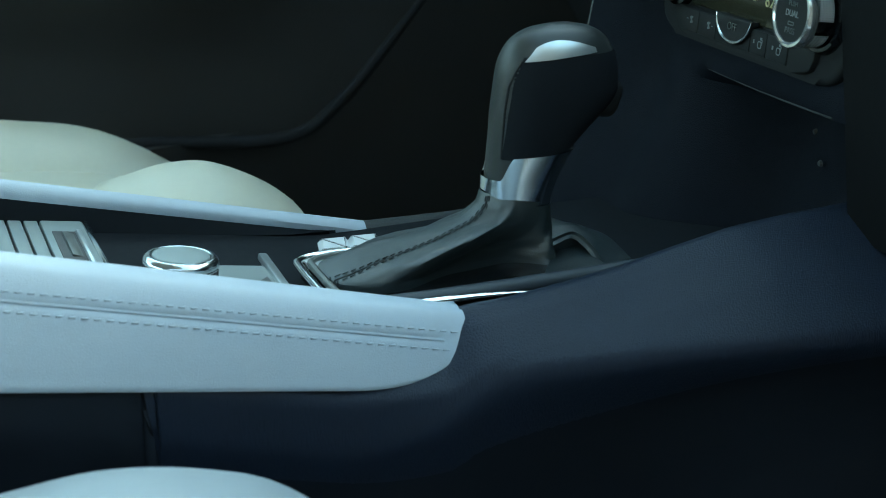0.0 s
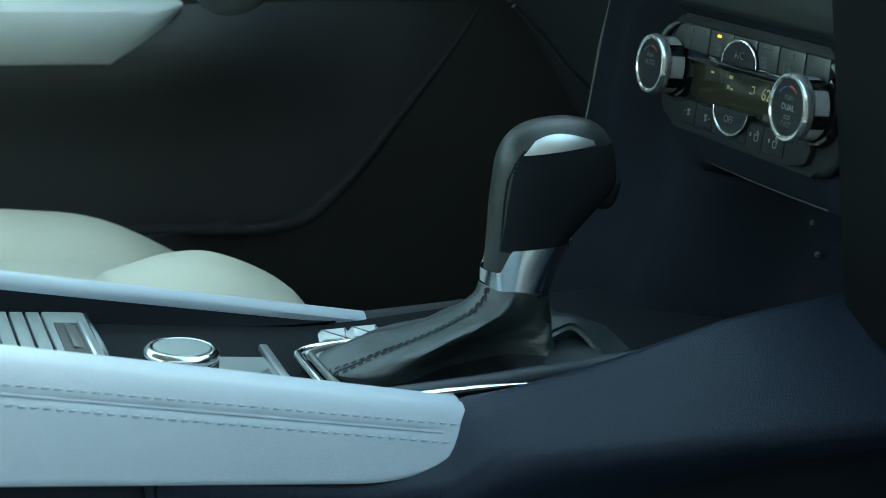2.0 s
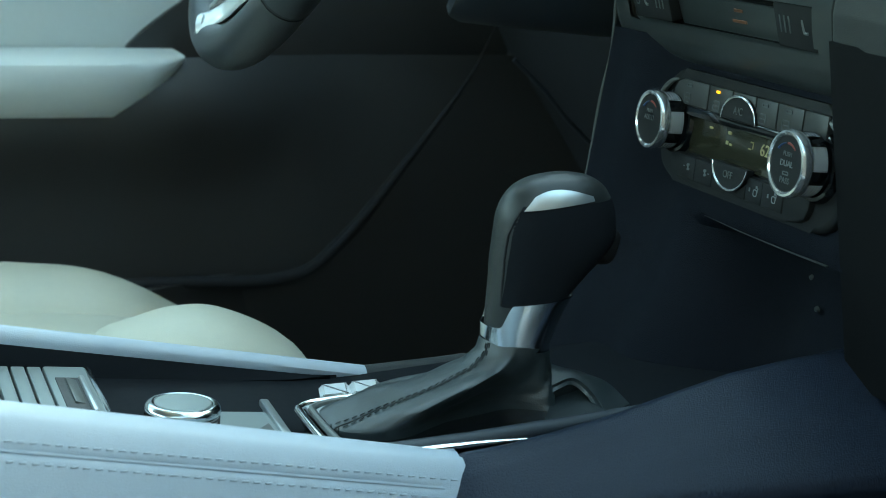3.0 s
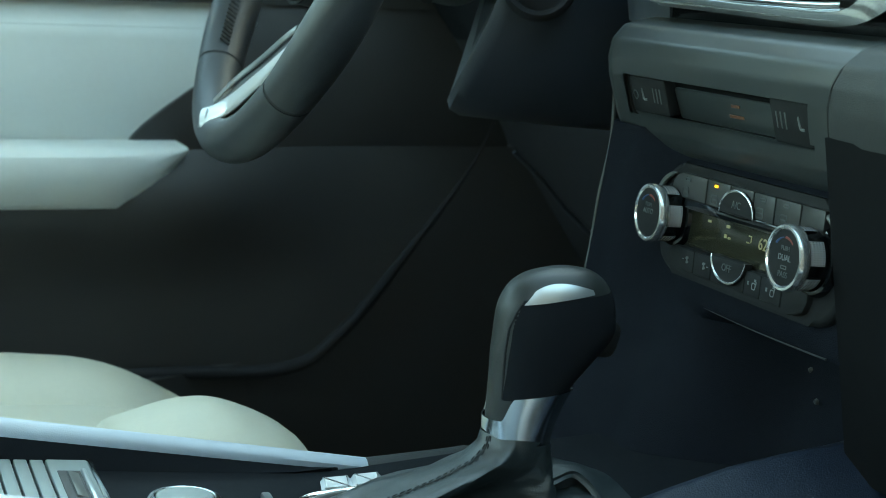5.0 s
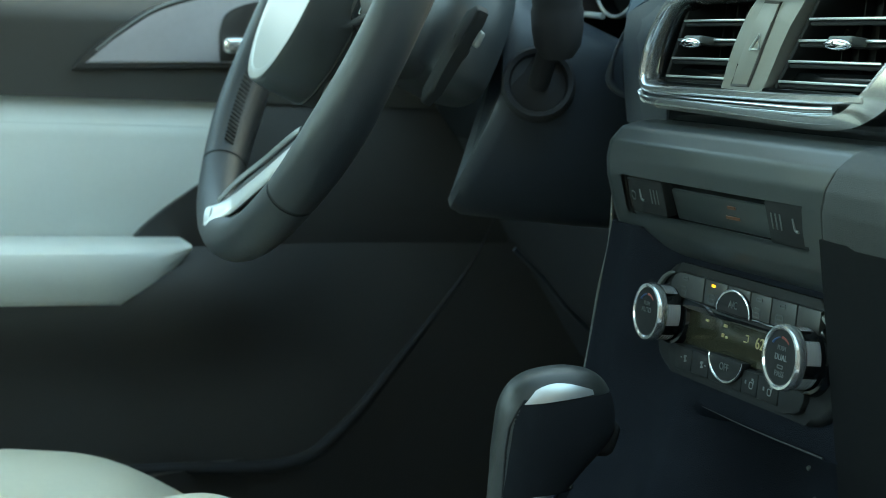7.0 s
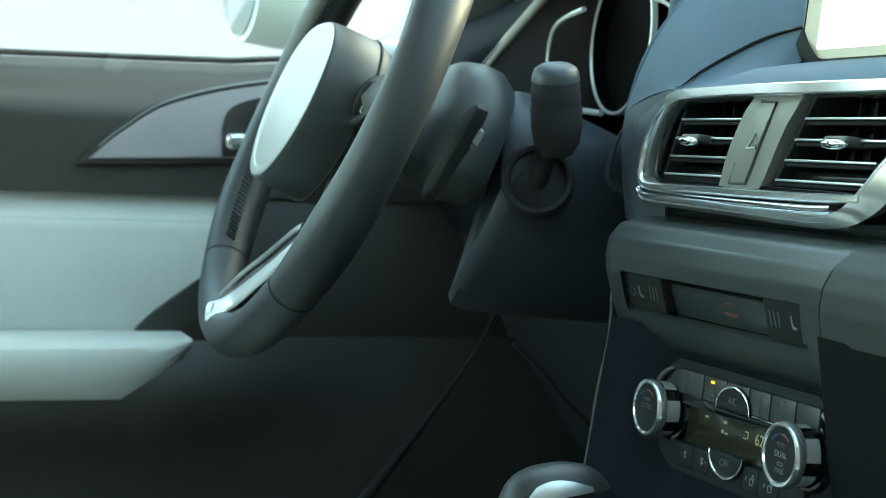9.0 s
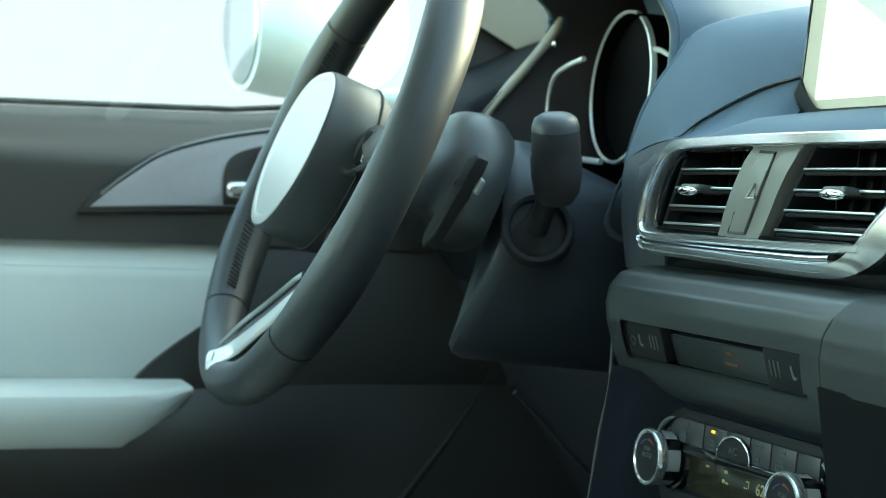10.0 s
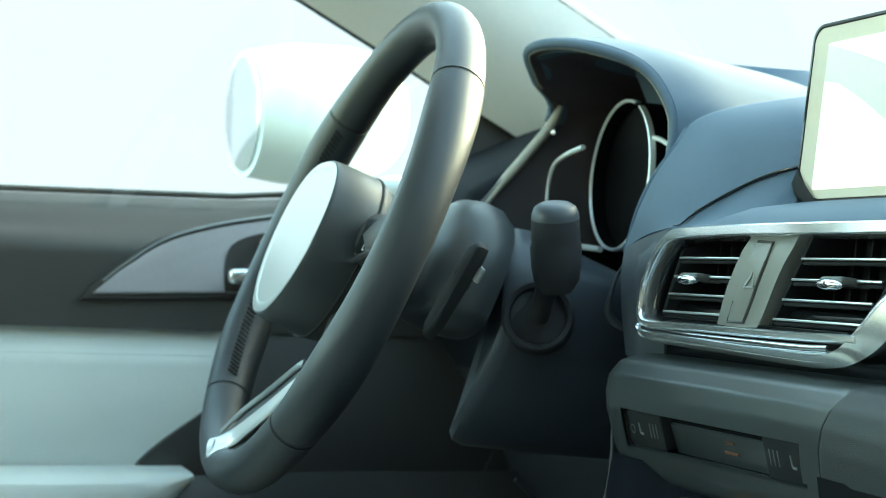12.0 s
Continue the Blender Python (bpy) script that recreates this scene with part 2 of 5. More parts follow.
def sheet(f, nu, nv, thick=0.0, bm=None):
    """A surface f(u, v) for u, v in 0..1, with a back face thick metres behind it."""
    bm = bm or bmesh.new()
    rows = [[Vector(f(i / nu, j / nv)) for j in range(nv + 1)] for i in range(nu + 1)]
    front = [[bm.verts.new(p) for p in row] for row in rows]
    for i in range(nu):
        for j in range(nv):
            bm.faces.new((front[i][j], front[i + 1][j], front[i + 1][j + 1], front[i][j + 1]))
    if thick:
        back = []
        for i in range(nu + 1):
            row = []
            for j in range(nv + 1):
                du = rows[min(i + 1, nu)][j] - rows[max(i - 1, 0)][j]
                dv = rows[i][min(j + 1, nv)] - rows[i][max(j - 1, 0)]
                nrm = du.cross(dv)
                nrm = nrm.normalized() if nrm.length > 1e-12 else Vector((0, 0, 1))
                row.append(bm.verts.new(rows[i][j] - thick * nrm))
            back.append(row)
        for i in range(nu):
            for j in range(nv):
                bm.faces.new((back[i][j], back[i][j + 1], back[i + 1][j + 1], back[i + 1][j]))
        for i in range(nu):
            for j in (0, nv):
                bm.faces.new((front[i][j], front[i + 1][j], back[i + 1][j], back[i][j]))
        for j in range(nv):
            for i in (0, nu):
                bm.faces.new((front[i][j], front[i][j + 1], back[i][j + 1], back[i][j]))
    return bm


def tube(points, radius, sides=10, bm=None, flat=1.0, up=(0, 0, 1)):
    """A round or flattened rod along points; radius may be a function of 0..1."""
    pts = [Vector(p) for p in points]
    rings = []
    for i, p in enumerate(pts):
        d = (pts[min(i + 1, len(pts) - 1)] - pts[max(i - 1, 0)]).normalized()
        side = d.cross(Vector(up))
        side = side.normalized() if side.length > 1e-6 else Vector((1, 0, 0))
        top = side.cross(d)
        r = radius(i / (len(pts) - 1)) if callable(radius) else radius
        rings.append([p + r * (math.cos(a) * side + flat * math.sin(a) * top) for a in (2 * math.pi * k / sides for k in range(sides))])
    return loft(rings, bm=bm)


def ribbon(points, width, m, rise=0.0018, depth=0.006, bm=None):
    """A flat bar with rounded edges along a curve in the local plane of m; width may be a function of 0..1."""
    pts = [Vector(p) for p in points]
    rings = []
    for i, p in enumerate(pts):
        d = pts[min(i + 1, len(pts) - 1)] - pts[max(i - 1, 0)]
        side = Vector((-d.y, d.x, 0)).normalized()
        w = width(i / (len(pts) - 1)) if callable(width) else width
        e = min(0.0012, w * 0.25)
        prof = ((-w / 2, -depth), (-w / 2, 0), (-w / 2 + e * 0.4, rise * 0.6), (-w / 2 + e, rise), (w / 2 - e, rise), (w / 2 - e * 0.4, rise * 0.6), (w / 2, 0), (w / 2, -depth))
        rings.append([m @ (p + side * a + Vector((0, 0, b))) for a, b in prof])
    return loft(rings, bm=bm)


def box(size, m=None, bevel=0.0, segments=2, bm=None):
    """A block of the given size about the origin of m, with rounded edges."""
    b = bmesh.new()
    bmesh.ops.create_cube(b, size=1.0, matrix=Matrix.Diagonal((*size, 1)))
    if bevel:
        bmesh.ops.bevel(b, geom=b.edges[:], offset=bevel, segments=segments, profile=0.5, affect="EDGES")
    return joined(b, m, bm)


def joined(b, m=None, bm=None):
    if m is not None:
        b.transform(m)
    if bm is None:
        return b
    me = bpy.data.meshes.new("joint")
    b.to_mesh(me)
    b.free()
    bm.from_mesh(me)
    bpy.data.meshes.remove(me)
    return bm


def prism(outline, depth, m=None, bevel=0.0, bm=None, segments=2):
    """A plate with a 2D outline (x, y), from z = 0 back to -depth, edges rounded."""
    b = bmesh.new()
    low = [b.verts.new((x, y, -depth)) for x, y in outline]
    top = [b.verts.new((x, y, 0)) for x, y in outline]
    k = len(outline)
    b.faces.new(low[::-1])
    face = b.faces.new(top)
    for i in range(k):
        b.faces.new((low[i], low[(i + 1) % k], top[(i + 1) % k], top[i]))
    if bevel:
        bmesh.ops.bevel(b, geom=list(face.edges), offset=bevel, segments=segments, profile=0.5, affect="EDGES")
    return joined(b, m, bm)


def rounded(w, h, r, n=5, cx=0.0, cy=0.0):
    """The outline of a rounded rectangle."""
    out = []
    for qx, qy, a0 in ((1, 1, 0), (-1, 1, 90), (-1, -1, 180), (1, -1, 270)):
        for i in range(n + 1):
            a = radians(a0 + 90 * i / n)
            out.append((cx + qx * (w / 2 - r) + r * math.cos(a), cy + qy * (h / 2 - r) + r * math.sin(a)))
    return out


def frame_ring(outer, inner, depth, m=None, bevel=0.0, bm=None):
    """A flat ring between two outlines of equally many points."""
    b = bmesh.new()
    k = len(outer)
    rows = []
    for z, ring in ((-depth, outer), (-bevel, outer), (0, [(lerp(o[0], i[0], 0.18), lerp(o[1], i[1], 0.18)) for o, i in zip(outer, inner)]),
                    (0, [(lerp(o[0], i[0], 0.82), lerp(o[1], i[1], 0.82)) for o, i in zip(outer, inner)]), (-bevel, inner), (-depth, inner)):
        rows.append([b.verts.new((x, y, z)) for x, y in ring])
    rows.append(rows[0])
    for p, q in zip(rows, rows[1:]):
        for i in range(k):
            b.faces.new((p[i], p[(i + 1) % k], q[(i + 1) % k], q[i]))
    return joined(b, m, bm)


def turned(profile, n=48, m=None, bm=None, a0=0.0, a1=360.0, cap=False):
    """A body of revolution about z from (r, z) pairs."""
    b = bmesh.new()
    full = a1 - a0 >= 360
    k = n if full else n + 1
    rings = [[b.verts.new((r * math.cos(a), r * math.sin(a), z)) for a in (radians(a0 + (a1 - a0) * i / n) for i in range(k))] for r, z in profile]
    for p, q in zip(rings, rings[1:]):
        for i in range(k if full else k - 1):
            b.faces.new((p[i], p[(i + 1) % k], q[(i + 1) % k], q[i]))
    if full and cap:
        for ring, r in ((rings[0], profile[0][0]), (rings[-1], profile[-1][0])):
            if r > 1e-6:
                b.faces.new(ring)
    bmesh.ops.remove_doubles(b, verts=b.verts, dist=1e-7)
    return joined(b, m, bm)


def stitches(points, pitch, length, width, height, normal, bm=None):
    """Short raised threads one after another along a curve."""
    bm = bm or bmesh.new()
    pts = [Vector(p) for p in points]
    run, nxt = 0.0, pitch / 2
    for a, b in zip(pts, pts[1:]):
        seg = (b - a).length
        while run + seg >= nxt:
            c = a.lerp(b, (nxt - run) / seg)
            d = (b - a).normalized()
            nn = Vector(normal(c) if callable(normal) else normal).normalized()
            s = nn.cross(d).normalized()
            nn = d.cross(s)
            m = Matrix((d, s, nn)).transposed().to_4x4()
            m.translation = c
            jitter = random.uniform(-0.08, 0.08)
            box((length, width, height), m @ pose(0, 0, 0, 0, 0, 6 + 20 * jitter), min(width, height) * 0.3, 1, bm)
            nxt += pitch
        run += seg
    return bm


def lettering(name, text, size, m, material, parent, depth=0.0002):
    """Raised printing with the built-in font."""
    cu = bpy.data.curves.new(name, "FONT")
    cu.body, cu.size, cu.align_x, cu.align_y, cu.extrude = text, size, "CENTER", "CENTER", depth
    tmp = bpy.data.objects.new(name, cu)
    scene.collection.objects.link(tmp)
    me = bpy.data.meshes.new_from_object(tmp.evaluated_get(bpy.context.evaluated_depsgraph_get()))
    bpy.data.objects.remove(tmp)
    bpy.data.curves.remove(cu)
    me.transform(m)
    me.materials.clear()
    me.materials.append(material)
    ob = new(name, me)
    ob.parent = parent
    return ob


def face(x, y, z, tilt=0.0, turn=0.0):
    """Axes on a surface that looks back at the seats: x to the passenger's side, y up, z out of the surface."""
    t = radians(tilt)
    m = Matrix(((0, math.sin(t), -math.cos(t)), (-1, 0, 0), (0, math.cos(t), math.sin(t)))).to_4x4()
    return Matrix.Translation((x, y, z)) @ Matrix.Rotation(radians(turn), 4, "Z") @ m


# ---- the setting ----
def structure(name, bm, material, label, category):
    return whole(name, bm, material, label, category, kind="structure")


def build_setting():
    g = bmesh.new()
    bmesh.ops.create_grid(g, x_segments=2, y_segments=2, size=400)
    g.transform(Matrix.Translation((0, 0, -0.35)))
    structure("ground", g, PAVING, "grey asphalt ground outside the car", "ground")
    # added glowing sheet, in place of the overexposed sky at window height
    sky_sheet = box((260.0, 0.5, 30.0), pose(25.0, 90.0, 14.6, 0, 0, -16), 0.2)
    structure("backdrop", sky_sheet, SKY_GLOW, "glowing sheet standing for bright sky beyond the driver's side", "backdrop")
    # unseen wall, added to keep low sky light off the console
    structure("light_block_wall", box((14.0, 0.25, 2.75), pose(-1.0, -2.6, 1.025), 0.02), LIGHT_BLOCK, "unseen dark wall added to block low sky light", "wall")
    structure("floor", box((2.9, 1.46, 0.06), pose(-0.55, 0, -0.03), 0.01), CARPET, "charcoal carpeted floor of the car", "floor")
    structure("wall_front", box((0.05, 1.4, 0.66), pose(0.55, 0, 0.33), 0.01), CARPET, "dark carpeted bulkhead under the dashboard", "wall")
    # unseen rear of the cabin; wall heights are set to shape the light
    structure("wall_rear", box((0.06, 1.46, 0.76), pose(-1.75, 0, 0.38), 0.01), DOOR_DARK, "unseen dark wall that limits light from behind", "wall")
    structure("ceiling", box((1.52, 1.36, 0.04), pose(-1.0, 0, 1.12), 0.015), HEADLINER, "grey cloth headliner of the car", "ceiling")
    structure("wall_left", box((0.95, 0.06, 0.68), pose(-1.265, 0.73, 0.34), 0.01), DOOR_DARK, "unseen dark rear side wall, sized to shape the light", "wall")
    structure("wall_right", box((0.8, 0.06, 1.14), pose(-1.35, -0.73, 0.57), 0.01), DOOR_DARK, "unseen dark rear side wall, sized to shape the light", "wall")
    structure("sill", box((1.9, 0.09, 0.1), pose(-0.2, -0.72, 0.02), 0.02), PAINT, "white painted sill under the open door", "sill")
    b = bmesh.new()
    for x0, y0 in ((-0.62, 0.70), (-1.0, -0.68)):
        box((0.09, 0.05, 0.5), pose(x0, y0, 0.88), 0.015, bm=b)
    structure("pillar_rear", b, HEADLINER, "grey cloth-covered roof pillars", "pillar")
    for side in (1, -1):
        pillar = tagged(new("pillar_1" if side > 0 else "pillar_2"), "beige trimmed windscreen pillar beside the dashboard", "pillar", kind="structure")

        def trim(u, v):
            x = lerp(-0.30, 0.62, u)
            low = (x, 0.665 * side, 0.847 - 0.565 * (x + 0.042))
            high = (x + 0.085, 0.60 * side, 0.847 - 0.585 * (x + 0.085 - 0.172))
            p = Vector(low).lerp(Vector(high), v)
            bulge = 0.018 * math.sin(math.pi * v)
            return p + Vector((-0.5 * bulge, -bulge * side, 0.3 * bulge))

        part("pillar_trim", sheet(trim, 24, 10, -0.012 * side), PILLAR, pillar)
        seal = [(x, 0.668 * side, 0.847 - 0.565 * (x + 0.042) - 0.003) for x in np.linspace(-0.30, 0.6, 12)]
        part("door_seal", tube(seal, 0.007, 8), RUBBER, pillar, "black rubber door seal")
        edge = [(x, 0.598 * side, 0.847 - 0.585 * (x - 0.172) + 0.001) for x in np.linspace(-0.22, 0.7, 12)]
        part("glass_edge", tube(edge, 0.0035, 8), RUBBER, pillar, "black windscreen edge")
    glass = sheet(lambda u, v: (lerp(-0.22, 0.72, u), lerp(-0.6, 0.6, v), 0.85 - 0.585 * (lerp(-0.22, 0.72, u) - 0.172) + 0.03 * math.sin(math.pi * v)), 8, 16, 0.005)
    w = structure("window_1", glass, GLASS, "clear raked windscreen", "window")
    w.visible_shadow = False
    side_glass = sheet(lambda u, v: (lerp(-0.9, 0.12, u), lerp(0.70, 0.66, v), lerp(0.60, 1.1, v) if u < 0.02 else lerp(0.60, max(0.61, min(1.1, 0.84 - 0.565 * (lerp(-0.9, 0.12, u) + 0.042))), v)), 20, 6, 0.004)
    w = structure("window_2", side_glass, GLASS, "clear driver's side window", "window")
    w.visible_shadow = False


build_setting()


# ---- driver's door ----
def build_door():
    door = thing("door_1", "closed driver's door with pale vinyl panel and silver insert", "car door")
    dz = lambda x: -0.045 * (x + 0.2)  # the trim lines fall gently to the front

    def upper(u, v):
        x = lerp(-0.95, 0.12, u)
        z = lerp(0.665, 0.545, v) + (dz(x) if v > 0.3 else dz(x) * 0.6)
        lift = 0.012 * ease(-0.12, 0.05, x)
        y = 0.694 - 0.031 * ease(0.0, 0.45, v)
        if v < 0.12:
            y += 0.016 * (0.12 - v) / 0.12
        return x, y, z + lift * (1 - v)

    part("upper_trim", sheet(upper, 48, 22, -0.02), DOOR_DARK, door, "dark grained upper door trim")

    def middle(u, v):
        z = lerp(0.558, 0.405, v)
        front = lerp(-0.085, -0.215, ease(0.05, 1.0, (0.5455 - z) / 0.1405))
        x = lerp(-0.95, front, u)
        return x, 0.672 - 0.013 * math.sin(math.pi * v) + 0.004 * ease(0.25, 0.2, v), z + dz(x) - 0.002

    part("panel", sheet(middle, 40, 24, -0.01), DOOR_VINYL, door, "pale grey vinyl panel")
    line = [(x, 0.6555, 0.523 + dz(x)) for x in np.linspace(-0.9, -0.11, 20)]
    part("crease", tube(line, 0.0006, 6), DOOR_VINYL, door, "fine crease")

    def cut(u, v):
        # the dark wedge in front of the pale panel
        z = lerp(0.55, 0.40, v)
        x = lerp(lerp(-0.088, -0.219, ease(0.05, 1.0, v)), 0.15, u)
        return x, 0.667 - 0.013 * math.sin(math.pi * v), z + dz(x) - 0.002

    part("front_trim", sheet(cut, 16, 16, -0.01), LOWER_DARK, door, "dark front door trim")
    rings = []
    for i in range(25):
        x = lerp(-0.95, -0.168, i / 24)
        k = ease(-0.235, -0.166, x)
        zt, zb = 0.4235 + dz(x), lerp(0.3675, 0.417, k ** 2.0) + dz(x)
        h = zt - zb
        ring = []
        for y, s in ((0.665, 1.0), (0.62, 1.0), (0.592, 0.985), (0.580, 0.90), (0.576, 0.75), (0.577, 0.5), (0.583, 0.2), (0.592, 0.04), (0.61, 0.0), (0.665, 0.0)):
            ring.append((x, y + 0.025 * k * (0.665 - y) / 0.085, zb + s * h))
        rings.append(ring)
    part("armrest", loft(rings), DOOR_VINYL, door, "pale grey padded armrest")

    def lower(u, v):
        x = lerp(-0.95, 0.30, u)
        z = lerp(0.42, 0.05, v)
        out = 0.05 * math.exp(-((v - 0.1) / 0.16) ** 2) * (1 - ease(-0.2, 0.0, x))
        return x, 0.648 - out - 0.03 * math.sin(math.pi * v), z + dz(x)

    part("lower_trim", sheet(lower, 40, 30, -0.015), LOWER_DARK, door, "dark plastic lower door trim")
    part("map_pocket", sheet(lambda u, v: (lerp(-0.95, -0.04, u), 0.585 - 0.03 * math.sin(math.pi * u) + 0.055 * ease(0.72, 1.0, u), lerp(0.225, 0.07, v)), 40, 8, -0.01), LOWER_DARK, door, "black map pocket")
    bend = spline([(-0.5, 0.59, 0.232), (-0.22, 0.60, 0.227), (-0.09, 0.60, 0.221), (-0.036, 0.60, 0.249), (0.03, 0.61, 0.315), (0.093, 0.62, 0.385), (0.125, 0.626, 0.435)], 60)
    part("pocket_edge", tube(bend, lambda q: 0.0060 - 0.0052 * ease(0.45, 0.95, q), 12), KNEE, door, "dark rounded pocket edge")
    # a leaf of brushed silver round the inner handle, set in a dark recess
    flat = lambda y: Matrix.Translation((0, y, 0)) @ pose(0, 0, 0, 90, 0, 0)
    crown = [(p.x, p.z) for p in spline([(-0.2475, 0, 0.5775), (-0.232, 0, 0.590), (-0.218, 0, 0.6005), (-0.184, 0, 0.6215), (-0.139, 0, 0.6345), (-0.09, 0, 0.6425), (-0.045, 0, 0.6475)], 30)]
    grow = [(x - 0.004, z + 0.004) for x, z in crown]
    surround = part("insert_surround", prism([(-0.045, 0.5725), *grow[::-1], (-0.258, 0.5725)], 0.012, flat(0.6565), 0.002), BLACK_PLASTIC, door, "black edge round the insert")
    silver = part("insert", prism([(-0.045, 0.5765), *crown[::-1]], 0.010, flat(0.6535), 0.0025, segments=3), BRUSHED, door, "brushed silver leaf-shaped insert")
    part("insert_edge", tube([(x, 0.6535, z + 0.0035) for x, z in crown[3:]], 0.0011, 8), GREY_SATIN, surround, "thin satin line over the insert")
    hollow = [(p.x, p.z) for p in spline([(-0.1295, 0, 0.578), (-0.1300, 0, 0.590), (-0.1290, 0, 0.606), (-0.124, 0, 0.619), (-0.112, 0, 0.6265), (-0.09, 0, 0.632), (-0.06, 0, 0.636)], 24)]
    part("handle_cup", prism([(-0.06, 0.5785), *hollow[::-1]], 0.004, flat(0.6515), 0.0012), BLACK_PLASTIC, silver, "black handle recess")
    part("lever", box((0.030, 0.012, 0.0150), pose(-0.1130, 0.6465, 0.5920), 0.005, 4), SATIN_SILVER, silver, "silver pull lever")
    part("lock_mark", box((0.006, 0.004, 0.010), pose(-0.0955, 0.6490, 0.620), 0.001), MARK_RED, silver, "small red lock mark")
    part("sail_panel", prism([(0.088, 0.66), (0.24, 0.66), (0.19, 0.714), (0.12, 0.754), (0.088, 0.770)], 0.012, Matrix.Translation((0, 0.668, 0)) @ pose(0, 0, 0, 90, 0, 0), 0.002), BLACK_PLASTIC, door, "black corner panel ahead of the window")
    sill = [(x, 0.700, 0.668 + dz(x) * 0.6 + 0.012 * ease(-0.12, 0.05, x)) for x in np.linspace(-0.95, 0.1, 16)]
    part("window_seal", tube(sill, 0.003, 8), DOOR_DARK, door, "dark window seal")


build_door()


def build_mirror():
    mirror = thing("door_mirror", "white painted door mirror outside the driver's window", "mirror")
    rings = []
    for i in range(17):
        a = min(max(i / 16, 0.01), 0.99)
        r = (1 - abs(2 * a - 1) ** 2.6) ** (1 / 2.6) if a > 0.5 else 0.90 + 0.10 * ease(0, 0.3, a)
        c = Vector((lerp(-0.050, 0.130, a), 0.93, 0.763))
        rings.append([c + Vector((0, 0.10 * r * math.cos(t), 0.076 * r * (abs(math.sin(t)) ** 0.85) * (1 if math.sin(t) > 0 else -1))) for t in (2 * math.pi * k / 32 for k in range(32))])
    part("housing", loft(rings), MIRROR_PAINT, mirror)
    part("foot", box((0.06, 0.20, 0.03), pose(0.06, 0.79, 0.672), 0.012, 3), PAINT, mirror, "short white mounting arm")
    part("mirror_glass", turned([(0.0, 0.0015), (0.058, 0.001), (0.060, 0)], 32, face(-0.0500, 0.93, 0.763) @ Matrix.Diagonal((1.36, 1.04, 1, 1))), MIRROR_GLASS, mirror, "oval mirror glass")


build_mirror()


# ---- dashboard ----
def build_dashboard():
    dash = thing("dashboard", "dark soft-skinned dashboard with a satin trim band", "dashboard")

    rings = []
    for i in range(41):
        y = lerp(-0.72, 0.118, i / 40)
        d = 0.013 * ease(0.060, 0.088, y)
        ring = [(0.075, 0.6265), (0.038, 0.6268), (0.0365, 0.6304 - 0.15 * d), (0.041, 0.6350 - 0.5 * d), (0.06, 0.6405 - d), (0.10, 0.6450 - d), (0.14, 0.652 - d), (0.20, 0.690), (0.30, 0.715), (0.45, 0.722), (0.45, 0.6265)]
        rings.append([(x, y, z) for x, z in ring])
    part("upper_pad", loft(rings), DASH_SKIN, dash, "dark soft upper pad")
    # the shoulder that swells up between the vents and the instruments
    crease = spline([(0.046, 0.13, 0.63), (0.05, 0.127, 0.631), (0.06, 0.12, 0.64), (0.078, 0.108, 0.652), (0.092, 0.091, 0.661), (0.108, 0.074, 0.667), (0.128, 0.07, 0.671)], 40)
    crest = spline([(0.046, 0.2, 0.616), (0.056, 0.199, 0.643), (0.068, 0.197, 0.667), (0.085, 0.196, 0.689), (0.1, 0.2, 0.705), (0.118, 0.177, 0.713), (0.15, 0.14, 0.718), (0.19, 0.151, 0.723)], 40)
    deck = spline([(0.16, 0.426, 0.78), (0.18, 0.374, 0.77), (0.21, 0.336, 0.762), (0.25, 0.298, 0.755), (0.3, 0.299, 0.754)], 40)

    def shoulder(u, v):
        k = u * 40
        i = min(39, int(k))
        pick = lambda line: line[i].lerp(line[i + 1], k - i)
        if v < 0.5:
            q = 2 * v
            p = pick(crease).lerp(pick(crest), q)
            return p + Vector((-0.35, -0.35, 0.85)) * 0.010 * math.sin(math.pi * q) * (0.3 + 0.7 * u)
        q = 2 * v - 1
        end = pick(deck)
        p = pick(crest).lerp(end, q)
        return p - Vector((0, 0, 1)) * 0.020 * math.sin(math.pi * q) * (1 - 0.5 * u) + Vector((0.03, 0, 0)) * math.sin(math.pi * q)

    part("shoulder", sheet(shoulder, 40, 36, 0.006), DASH_SKIN, dash, "dark soft shoulder beside the instruments")
    foot = spline([(0.0445, 0.1290, 0.6293), (0.0400, 0.1180, 0.6295), (0.0370, 0.1060, 0.6298), (0.0365, 0.085, 0.6303), (0.0365, 0.060, 0.6306)], 40)
    part("shelf", sheet(lambda u, v: crease[round(40 * u)].lerp(foot[round(40 * u)], v) + Vector((0, 0, -0.0004 - 0.0135 * u * math.sin(math.pi * v))), 40, 24, -0.003), DASH_SKIN, dash, "dark soft shelf below the seam")
    side = ((0.038, 0.127), (0.035, 0.150), (0.037, 0.172), (0.043, 0.189), (0.058, 0.198), (0.10, 0.204), (0.20, 0.204), (0.20, 0.127))
    cheek = [[(x + dx, y - dy, z) for x, y in side] for z, dx, dy in ((0.500, 0.004, -0.004), (0.53, 0.002, -0.003), (0.555, 0.0, 0.0), (0.58, 0.0, 0.0), (0.60, 0.001, 0.0), (0.612, 0.003, 0.0), (0.621, 0.007, 0.002), (0.632, 0.014, 0.004), (0.642, 0.022, 0.006))]
    part("cheek", loft(cheek), COLUMN, dash, "dark soft end of the centre stack")
